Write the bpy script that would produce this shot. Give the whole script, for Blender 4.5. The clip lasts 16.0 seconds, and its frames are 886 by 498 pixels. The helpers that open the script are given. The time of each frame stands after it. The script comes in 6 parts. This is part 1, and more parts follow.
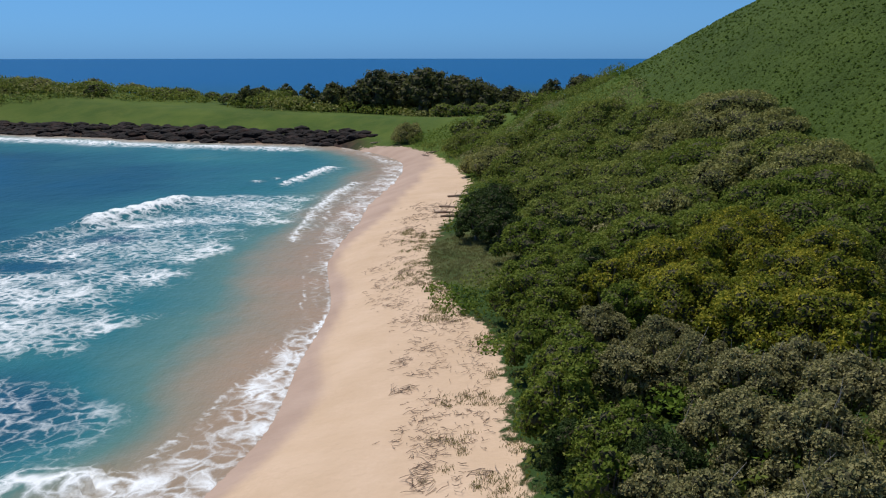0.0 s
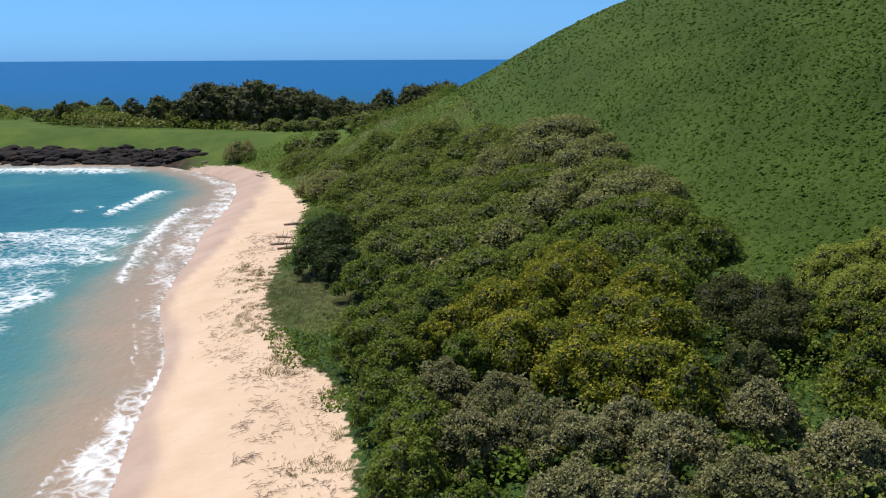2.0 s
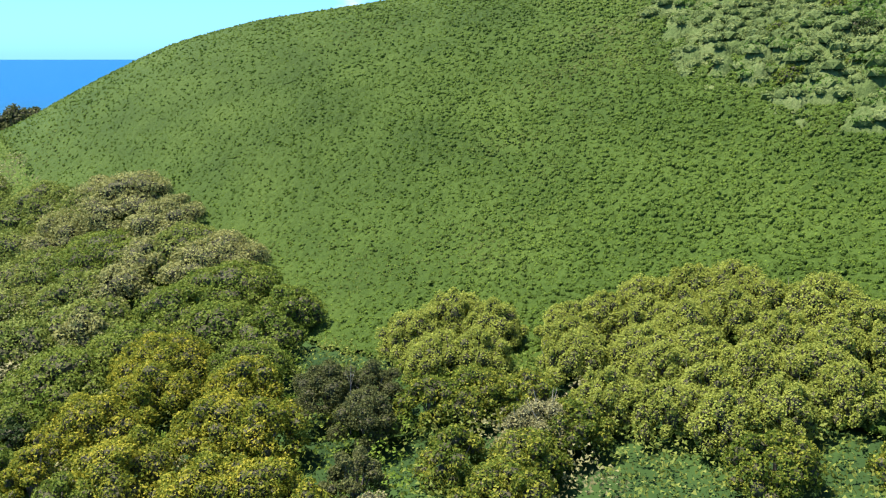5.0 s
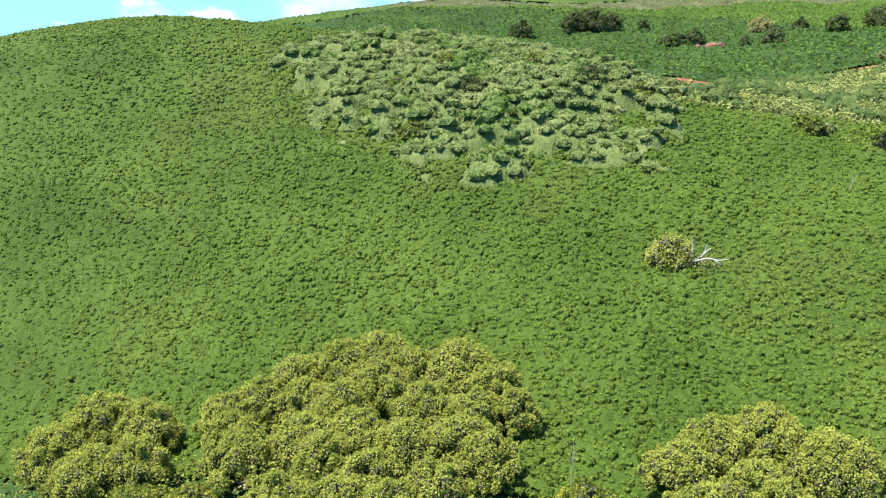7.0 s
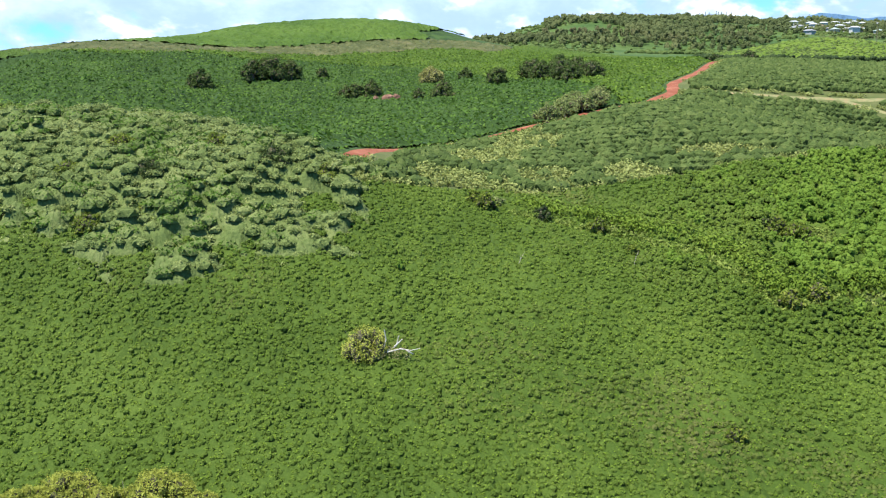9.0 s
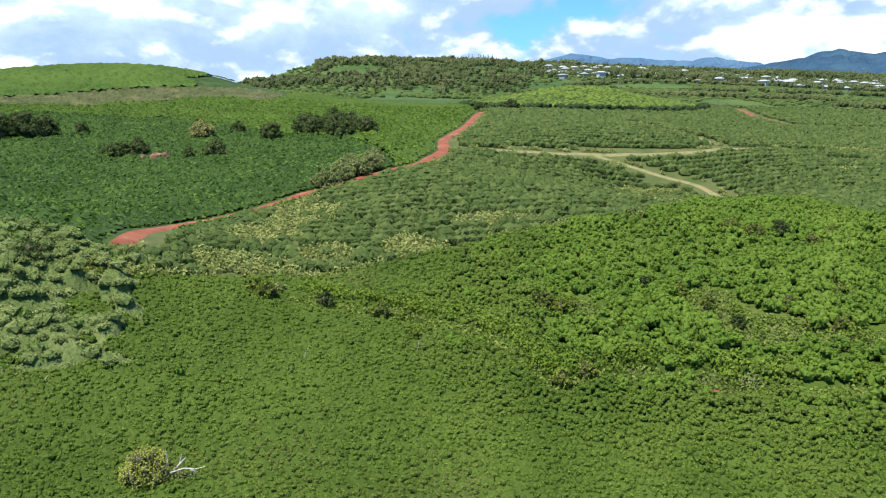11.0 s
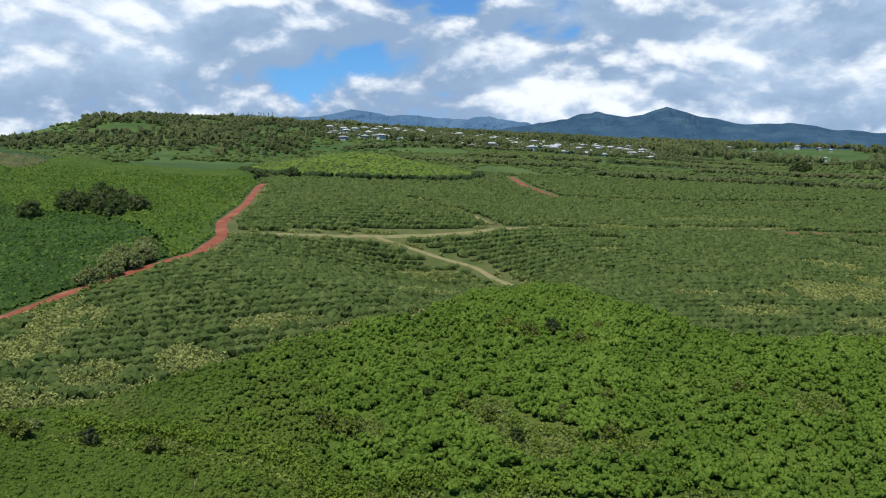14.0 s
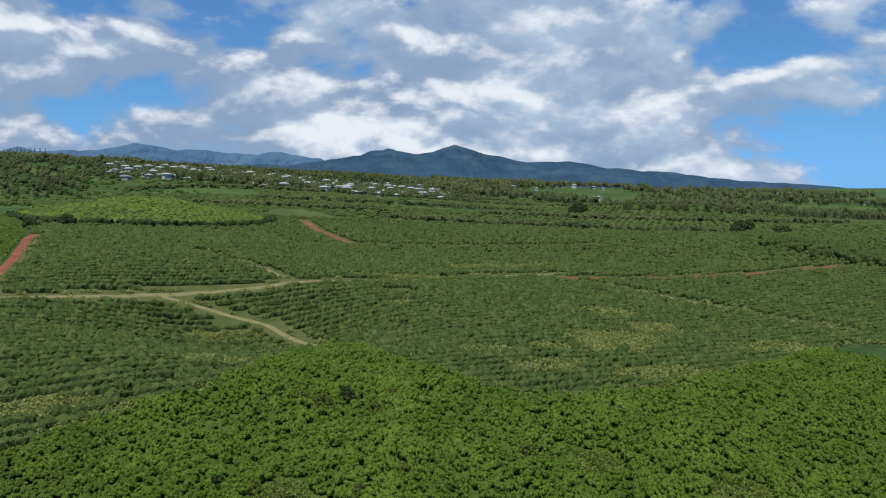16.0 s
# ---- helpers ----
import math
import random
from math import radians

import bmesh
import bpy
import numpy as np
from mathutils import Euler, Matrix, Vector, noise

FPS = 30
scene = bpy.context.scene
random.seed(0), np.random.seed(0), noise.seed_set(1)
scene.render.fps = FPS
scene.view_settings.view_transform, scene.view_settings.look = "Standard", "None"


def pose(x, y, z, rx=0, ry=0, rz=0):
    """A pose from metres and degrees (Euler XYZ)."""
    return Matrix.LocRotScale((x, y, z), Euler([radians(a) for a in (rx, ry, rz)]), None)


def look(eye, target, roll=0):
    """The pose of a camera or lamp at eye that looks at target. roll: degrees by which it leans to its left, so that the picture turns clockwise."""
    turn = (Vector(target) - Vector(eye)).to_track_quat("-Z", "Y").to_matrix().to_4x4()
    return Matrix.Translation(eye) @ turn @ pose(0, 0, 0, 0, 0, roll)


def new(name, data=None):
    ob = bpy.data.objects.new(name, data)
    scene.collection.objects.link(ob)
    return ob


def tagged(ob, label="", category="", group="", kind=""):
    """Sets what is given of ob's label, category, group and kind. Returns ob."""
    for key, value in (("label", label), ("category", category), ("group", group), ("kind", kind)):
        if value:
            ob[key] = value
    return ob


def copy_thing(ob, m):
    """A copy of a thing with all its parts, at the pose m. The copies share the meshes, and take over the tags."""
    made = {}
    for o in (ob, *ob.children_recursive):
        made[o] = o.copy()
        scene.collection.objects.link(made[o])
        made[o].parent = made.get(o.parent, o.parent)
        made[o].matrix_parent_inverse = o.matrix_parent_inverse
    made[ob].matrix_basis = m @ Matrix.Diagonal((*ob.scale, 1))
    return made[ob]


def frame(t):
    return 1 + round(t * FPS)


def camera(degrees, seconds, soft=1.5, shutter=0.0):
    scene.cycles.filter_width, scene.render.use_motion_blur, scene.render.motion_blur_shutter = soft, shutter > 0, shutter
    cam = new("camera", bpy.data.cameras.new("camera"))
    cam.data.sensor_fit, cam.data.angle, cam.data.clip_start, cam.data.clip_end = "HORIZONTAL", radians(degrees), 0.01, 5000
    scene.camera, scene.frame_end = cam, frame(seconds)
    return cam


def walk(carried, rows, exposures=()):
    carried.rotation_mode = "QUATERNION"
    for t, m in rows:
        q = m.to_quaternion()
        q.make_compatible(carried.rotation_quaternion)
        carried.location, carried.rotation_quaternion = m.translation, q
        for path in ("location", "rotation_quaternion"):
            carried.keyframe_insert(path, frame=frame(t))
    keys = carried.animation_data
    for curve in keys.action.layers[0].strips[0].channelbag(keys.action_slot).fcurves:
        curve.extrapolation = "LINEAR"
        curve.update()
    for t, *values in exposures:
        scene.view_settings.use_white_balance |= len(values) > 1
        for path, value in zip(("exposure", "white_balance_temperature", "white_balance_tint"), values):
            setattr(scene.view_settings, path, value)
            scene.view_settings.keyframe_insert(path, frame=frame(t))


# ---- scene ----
cam = camera(53.4, 16.0, 1.15)
PATH = [
    (0, (4.809, -5.717, 20.210), (4.537, -3.783, 19.779), -0.0),
    (0.5, (4.785, -5.458, 21.015), (4.603, -3.514, 20.584), -0.1),
    (1, (4.776, -5.302, 21.806), (4.681, -3.351, 21.376), -0.1),
    (1.5, (4.870, -5.021, 22.741), (4.872, -3.068, 22.311), -0.2),
    (2, (4.872, -4.786, 23.517), (4.961, -2.835, 23.087), -0.2),
    (2.5, (4.899, -4.603, 24.394), (5.089, -2.659, 23.963), -0.2),
    (3, (4.860, -4.500, 25.249), (5.146, -2.568, 24.817), -0.2),
    (3.2, (4.875, -4.384, 25.502), (5.203, -2.459, 25.069), -0.2),
    (5.3, (3.942, -3.297, 31.506), (5.059, -1.695, 31.072), 0.1),
    (5.5, (3.944, -3.188, 32.247), (5.138, -1.644, 31.812), 0.1),
    (6, (4.023, -3.132, 33.822), (5.360, -1.710, 33.386), 0.1),
    (6.5, (4.256, -2.945, 35.338), (5.716, -1.649, 34.902), 0.0),
    (7, (4.372, -2.814, 37.007), (5.948, -1.659, 36.581), 0.0),
    (7.5, (4.671, -2.648, 38.661), (6.348, -1.640, 38.248), -0.0),
    (8, (4.865, -2.557, 40.392), (6.627, -1.697, 39.994), 0.0),
    (8.5, (5.117, -2.533, 42.106), (6.950, -1.830, 41.726), -0.1),
    (9, (5.403, -2.341, 43.829), (7.293, -1.794, 43.465), 0.0),
    (9.5, (5.646, -2.236, 45.557), (7.573, -1.826, 45.212), 0.1),
    (10, (5.775, -2.094, 47.305), (7.727, -1.813, 46.976), 0.1),
    (10.2, (5.797, -2.010, 48.022), (7.757, -1.780, 47.699), 0.1),
    (12.3, (6.793, -1.930, 54.637), (8.771, -2.113, 54.401), -0.1),
    (12.5, (6.769, -1.854, 55.284), (8.743, -2.082, 55.054), 0.2),
    (13, (7.554, -2.220, 56.549), (9.516, -2.546, 56.339), 0.2),
    (13.5, (7.916, -2.348, 57.977), (9.879, -2.673, 57.785), 0.2),
    (14, (8.671, -2.542, 59.324), (10.618, -2.967, 59.151), 0.2),
    (14.5, (8.914, -2.626, 60.637), (10.835, -3.163, 60.484), 0.3),
    (15, (9.210, -2.803, 62.104), (11.099, -3.447, 61.970), 0.2),
    (15.5, (9.797, -3.104, 63.527), (11.652, -3.841, 63.413), 0.1),
    (16, (10.212, -3.511, 65.024), (12.013, -4.375, 64.930), 0.0),
]
walk(cam, [(t, look(eye, target, roll)) for t, eye, target, roll in PATH],
     exposures=[(0, -0.32), (1.0, -0.12), (2.0, 0.13), (3.2, 0.06), (5.3, 1.45), (6.5, 1.6), (7.5, 1.45), (8.5, 1.25), (10.0, 1.15), (12.3, 0.55), (14.5, 0.17), (16.0, 0.0)])

# ---- light ----
SUN_FROM = Vector((-0.33, 0.24, 0.91)).normalized()
sun = new("sun", bpy.data.lights.new("sun", "SUN"))
sun.data.energy, sun.data.angle, sun.data.color = 4.8, radians(0.53), (1.0, 0.955, 0.89)
sun.matrix_world = look(SUN_FROM * 300, (0, 0, 0))

world = bpy.data.worlds.new("sky")
scene.world = world
world.use_nodes = True


def make_sky():
    t = world.node_tree
    t.nodes.clear()
    n = t.nodes.new

    def put(node, socket, v):
        if hasattr(v, "is_linked"):
            t.links.new(v, node.inputs[socket])
        else:
            node.inputs[socket].default_value = v

    def calc(op, a, b, c=0.0):
        x = n("ShaderNodeMath")
        x.operation = op
        for k, v in enumerate((a, b, c)):
            put(x, k, v)
        return x.outputs[0]

    def vec(op, a, b):
        x = n("ShaderNodeVectorMath")
        x.operation = op
        put(x, 0, a)
        put(x, 1, b)
        return x.outputs["Value"] if op == "DOT_PRODUCT" else x.outputs[0]

    def span(v, a, b, c, d, kind="SMOOTHSTEP"):
        x = n("ShaderNodeMapRange")
        x.interpolation_type = kind
        for k, q in enumerate((v, a, b, c, d)):
            put(x, k, q)
        return x.outputs[0]

    def noise(p, scale, detail, rough):
        x = n("ShaderNodeTexNoise")
        x.inputs["Scale"].default_value, x.inputs["Detail"].default_value, x.inputs["Roughness"].default_value = scale, detail, rough
        x.inputs["Distortion"].default_value = 0.15
        t.links.new(p, x.inputs["Vector"])
        return x.outputs["Fac"]

    def blend(fac, a, b, kind="MIX"):
        x = n("ShaderNodeMix")
        x.data_type, x.blend_type = "RGBA", kind
        for q in x.inputs:
            if q.name == "Factor" and q.type == "VALUE":
                if hasattr(fac, "is_linked"):
                    t.links.new(fac, q)
                else:
                    q.default_value = fac
            if q.type == "RGBA":
                v = a if q.name == "A" else b
                if hasattr(v, "is_linked"):
                    t.links.new(v, q)
                else:
                    q.default_value = v
        return [q for q in x.outputs if q.type == "RGBA"][0]

    out, bg, sky = n("ShaderNodeOutputWorld"), n("ShaderNodeBackground"), n("ShaderNodeTexSky")
    sky.sky_type, sky.sun_disc = "NISHITA", False
    sky.sun_elevation = math.asin(SUN_FROM.z)
    sky.sun_rotation = math.atan2(SUN_FROM.x, SUN_FROM.y)
    sky.air_density, sky.dust_density, sky.ozone_density = 1.0, 0.25, 2.0
    coord, sep = n("ShaderNodeTexCoord"), n("ShaderNodeSeparateXYZ")
    way = coord.outputs["Generated"]
    t.links.new(way, sep.inputs[0])
    up = calc("MAXIMUM", sep.outputs["Z"], 0.0)
    # cumulus: two noises a step apart in height give lit tops and grey undersides
    p = vec("MULTIPLY", way, (1.0, 1.0, 1.9))
    q = vec("ADD", p, (0.0, 0.0, 0.026))
    low, high = noise(p, 5.6, 11, 0.52), noise(q, 5.6, 11, 0.52)
    # they gather over the land, to the east of the beach
    lean = span(sep.outputs["X"], 0.26, 0.88, -0.30, 0.125, "LINEAR")
    lean = calc("ADD", lean, span(up, 0.13, 0.26, 0.0, -0.10))
    for d, tight, amount in [((0.900, -0.402, 0.165), 1500, 0.15), ((0.978, -0.118, 0.165), 3500, 0.11), ((0.946, -0.267, 0.175), 5000, 0.10), ((0.848, 0.530, 0.062), 2200, 0.10),
                             ((0.964, -0.18, 0.225), 1800, -0.07), ((0.77, -0.60, 0.21), 900, -0.07)]:
        near_ = calc("EXPONENT", calc("MULTIPLY", calc("SUBTRACT", vec("DOT_PRODUCT", way, tuple(Vector(d).normalized())), 1.0), float(tight)), 0.0)
        lean = calc("ADD", lean, calc("MULTIPLY", near_, amount))
    thick = calc("ADD", low, lean)
    cover = span(thick, 0.42, 0.51, 0.0, 1.0)
    lit = span(calc("ADD", calc("SUBTRACT", low, high), calc("MULTIPLY", calc("SUBTRACT", thick, 0.6), 0.34)), -0.03, 0.105, 0.0, 1.0)
    base = blend(span(noise(p, 5.5, 7, 0.6), 0.38, 0.64, 0.0, 1.0), (3.0, 4.3, 6.3, 1), (5.0, 6.5, 8.5, 1))
    white = blend(lit, base, (9.5, 10.1, 10.9, 1))
    # sea air: a cleaner, bluer horizon than the plain model gives
    band = n("ShaderNodeValToRGB")
    band.color_ramp.elements.new(0.10)
    band.color_ramp.elements[0].position, band.color_ramp.elements[0].color = 0.0, (0.29, 0.76, 1.95, 1)
    band.color_ramp.elements[1].position, band.color_ramp.elements[1].color = 0.10, (0.42, 0.82, 1.30, 1)
    band.color_ramp.elements[2].position, band.color_ramp.elements[2].color = 0.45, (0.60, 0.86, 1.10, 1)
    t.links.new(up, band.inputs["Fac"])
    blue = blend(1.0, sky.outputs[0], band.outputs[0], "MULTIPLY")
    t.links.new(blend(cover, blue, white), bg.inputs["Color"])
    t.links.new(bg.outputs[0], out.inputs[0])
    bg.inputs["Strength"].default_value = 0.085


make_sky()

# ---- land: shore, hills and fields ----
# swells of the land: east, north, reach, height
SWELLS = [(842, -12, 420, 64.6), (117, 145, 45, 28.6), (-9, 50, 45, -9.2), (415, 310, 130, 28.5), (296, -600, 240, 31.6), (222, -22, 75, 13.9), (38, 144, 28, 15.9), (12, 292, 75, -9.6), (117, 65, 28, 10.2), (380, -22, 75, 10.5), (58, -13, 28, -6.5), (695, -600, 75, 13.5), (800, -22, 75, -11.6), (-1, 124, 28, -10.5), (58, 65, 28, -5.0), (23, -107, 45, -8.6), (234, -52, 28, -13.4), (538, 188, 75, 18.2), (215, 163, 28, 12.9), (800, 240, 75, 7.7), (156, 144, 28, -8.4), (97, 222, 28, -5.8), (117, -170, 45, 3.8), (328, 240, 75, 9.5), (200, 392, 65, 22)]


def sigmoid(v):
    return 1 / (1 + np.exp(-np.clip(v, -50, 50)))


def smooth(v, a, b):
    t = np.clip((v - a) / (b - a), 0, 1)
    return t * t * (3 - 2 * t)


def hashed(ix, iy, seed):
    v = np.sin(ix * 127.1 + iy * 311.7 + seed * 74.7) * 43758.5453
    return v - np.floor(v)


def rough_noise(x, y, size, seed=0):
    """Value noise from 0 to 1 on cells of that many metres."""
    x, y = np.asarray(x, float) / size, np.asarray(y, float) / size
    ix, iy = np.floor(x), np.floor(y)
    fx, fy = x - ix, y - iy
    fx, fy = fx * fx * (3 - 2 * fx), fy * fy * (3 - 2 * fy)
    a = hashed(ix, iy, seed) * (1 - fx) + hashed(ix + 1, iy, seed) * fx
    b = hashed(ix, iy + 1, seed) * (1 - fx) + hashed(ix + 1, iy + 1, seed) * fx
    return a * (1 - fy) + b * fy


TURN = radians(3.443)
SEA = -1.5


def along_shore(x, y):
    """A place in the shore's own axes: along the beach is y, out to sea is -x."""
    u, v = x - 3.942, y + 3.297
    return -1.917 + math.cos(TURN) * u + math.sin(TURN) * v, -6.135 - math.sin(TURN) * u + math.cos(TURN) * v


def from_shore(x, y):
    u, v = x + 1.917, y + 6.135
    return 3.942 + math.cos(TURN) * u - math.sin(TURN) * v, -3.297 + math.sin(TURN) * u + math.cos(TURN) * v


def inland(x, y):
    """Metres from the waterline, positive on land."""
    x, y = along_shore(np.asarray(x, float), np.asarray(y, float))
    wig = 1.6 * (rough_noise(x * 0 + 3, y, 13, 5) - 0.5)
    west = x - (-16.3 - 5.5 * sigmoid((y - 73) / 6) - 0.009 * np.maximum(0, y - 152) ** 2) + wig
    head = y - (205 - 0.24 * (x + 44)) + 5 * (rough_noise(x, y * 0, 14, 2) - 0.5)
    return np.minimum(np.maximum(west, np.where(x < -30, head, -99)), 340 + 0.45 * np.maximum(0, x + 60) - y)


def land(x, y):
    """Height of the ground."""
    x, y = np.asarray(x, float), np.asarray(y, float)
    c, r = inland(x, y), np.hypot(x, y)
    shore = np.where(c < 0, np.maximum(0.1 * c, -9), 3.0 * (1 - np.exp(-np.maximum(c, 0) / 6)))
    rise = np.minimum(0.058 * np.maximum(0, r - 600), 110) * smooth(np.degrees(np.arctan2(x, y)), 40, 70)
    for east, north, reach, height in SWELLS:
        rise = rise + height * np.exp(-((x - east) ** 2 + (y - north) ** 2) / (2 * reach * reach))
    sx, sy = along_shore(x, y)
    knoll = 4.2 * np.exp(-((sx + 168) / 45) ** 2 - ((sy - 285) / 28) ** 2)
    # wooded hill, pine ridge and the slope on which the town lies
    ridge = 27 * np.exp(-((x - 1076) / 170) ** 2 - ((y - 142) / 125) ** 2)
    ridge = ridge + 27 * np.exp(-((x - 1350) / 310) ** 2 - ((y - 10) / 230) ** 2)
    # flat-topped bright green hill behind the valley
    ridge = ridge + 5 * np.exp(-(((x - 540) / 95) ** 2 + ((y - 230) / 85) ** 2) ** 3) - 3 * np.exp(-((x - 392) / 42) ** 2 - ((y - 190) / 75) ** 2)
    ridge = ridge + 42 * np.exp(-((x - 1520) / 420) ** 2 - ((y + 330) / 420) ** 2)
    ridge = ridge + 30 * np.exp(-((x - 1450) / 500) ** 2 - ((y + 950) / 560) ** 2)
    ridge = ridge + 13 * np.exp(-((x - 575) / 62) ** 2 - ((y + 72) / 52) ** 2)
    return SEA + shore + smooth(c, 8, 30) * (rise + knoll + ridge - SEA) + np.where(c > 3, 0.25 * (rough_noise(x, y, 7, 1) - 0.5), 0)


ROAD_X = [126, 144, 161, 174, 192, 208, 228, 252, 273, 318, 407]
ROAD_Y = [47, 50, 50, 45, 36, 24, 10, 5, 6, -1, -8]
EDGE_AZ = [5, 25, 40, 69.7, 75.5, 81.3, 85.5, 90.4, 94, 101.2, 104.5, 108.5, 113.2, 118.1, 122.5, 126.2, 131.5, 136.2, 139.6, 160]
EDGE_R = [235, 215, 175, 124, 128, 132.5, 140, 149, 156, 169, 192, 227, 190, 178, 177, 185, 207, 234, 270, 300]


def bearing(x, y):
    return np.degrees(np.arctan2(x, y))


def in_fields(x, y):
    """The coffee plantation: beyond the scrub's edge and south of the red road."""
    az, r = bearing(x, y), np.hypot(x, y)
    return (r > np.interp(az, EDGE_AZ, EDGE_R)) & (az > 65) & (y < np.interp(x, ROAD_X, ROAD_Y)) & (az < 160)


def scrub_edge(y):
    """Where the growth begins behind the beach."""
    return np.interp(y, [-60, 26, 39, 49, 55, 67, 79, 95, 124, 138, 169, 186, 196], [1, -1, -1.2, -2.5, -4.8, -8.7, -10, -9, -8, -10, -17, -26, -40])


def beach_off(x, y):
    """Metres behind the edge of the growth at the back of the beach."""
    x, y = along_shore(x, y)
    return x - scrub_edge(y)


OPEN = [(124.5, -34.5, 5.0, 4.2), (116.5, -40, 4.4, 5.5), (114, -49.5, 3.2, 5.5), (123, -15.5, 3.0, 4.0), (104, -31, 3, 3.4), (107, -21, 2.4, 2.6), (121.5, 6.5, 2.2, 3.0), (123.5, -85.5, 4.0, 4.0), (109, -101, 3.6, 4.6), (100, -55, 2.6, 4), (150, -120, 3, 6)]


def patch_depth(x, y, patches, ragged=0.9):
    """Below 1 inside any of some ragged ovals: centre, and half the width east and north."""
    wave = ragged * (rough_noise(x, y, 4.5, 47) - 0.5)
    return np.min([((x - px) / pw) ** 2 + ((y - py) / ph) ** 2 for px, py, pw, ph in patches], 0) + wave


def in_patches(x, y, patches, ragged=0.9):
    return patch_depth(x, y, patches, ragged) < 1


# ---- materials ----
def material(name, colours, size, rough=0.8, bump=0.3, fine=None, metal=0.0, leaf=0.0, island=0.0, spread=0.45):
    """Two or three colours mixed by noise of that size in metres, with fine relief; leaf: share of light let through."""
    m = bpy.data.materials.new(name)
    m.use_nodes = True
    t = m.node_tree
    n = t.nodes.new
    bsdf = t.nodes["Principled BSDF"]
    geo = n("ShaderNodeNewGeometry")
    tex = n("ShaderNodeTexNoise")
    tex.inputs["Scale"].default_value, tex.inputs["Detail"].default_value, tex.inputs["Roughness"].default_value = 1 / size, 5, 0.6
    t.links.new(geo.outputs["Position"], tex.inputs["Vector"])
    ramp = n("ShaderNodeValToRGB")
    e = ramp.color_ramp.elements
    for k, col in enumerate(colours):
        if k >= 2:
            e.new(0.5)
    for k, col in enumerate(colours):
        e[k].position = 0.5 - spread / 2 + spread * k / max(1, len(colours) - 1)
        e[k].color = (*col, 1)
    fac = tex.outputs["Fac"]
    if island:
        mad = n("ShaderNodeMath"); mad.operation = "MULTIPLY_ADD"
        mad.inputs[1].default_value = island
        t.links.new(geo.outputs["Random Per Island"], mad.inputs[0])
        sub = n("ShaderNodeMath"); sub.operation = "SUBTRACT"; sub.inputs[1].default_value = island / 2
        t.links.new(tex.outputs["Fac"], sub.inputs[0])
        t.links.new(sub.outputs[0], mad.inputs[2])
        fac = mad.outputs[0]
    t.links.new(fac, ramp.inputs["Fac"])
    t.links.new(ramp.outputs[0], bsdf.inputs["Base Color"])
    bsdf.inputs["Roughness"].default_value, bsdf.inputs["Metallic"].default_value = rough, metal
    bsdf.inputs["Specular IOR Level"].default_value = 0.08 if leaf or island else 0.25
    if bump:
        f = n("ShaderNodeTexNoise")
        f.inputs["Scale"].default_value, f.inputs["Detail"].default_value = 1 / (fine or size / 8), 6
        t.links.new(geo.outputs["Position"], f.inputs["Vector"])
        b = n("ShaderNodeBump")
        b.inputs["Strength"].default_value, b.inputs["Distance"].default_value = bump, (fine or size / 8)
        t.links.new(f.outputs["Fac"], b.inputs["Height"])
        t.links.new(b.outputs[0], bsdf.inputs["Normal"])
    if leaf:
        tr, mx = n("ShaderNodeBsdfTranslucent"), n("ShaderNodeMixShader")
        t.links.new(ramp.outputs[0], tr.inputs["Color"])
        mx.inputs[0].default_value = leaf
        t.links.new(bsdf.outputs[0], mx.inputs[1])
        t.links.new(tr.outputs[0], mx.inputs[2])
        t.links.new(mx.outputs[0], t.nodes["Material Output"].inputs["Surface"])
    return m


def leafy(name, dark, mid, light, size=9.0, island=0.5, leaf=0.22):
    return material(name, [dark, mid, light], size, rough=0.62, bump=0, leaf=leaf, island=island, spread=0.6)


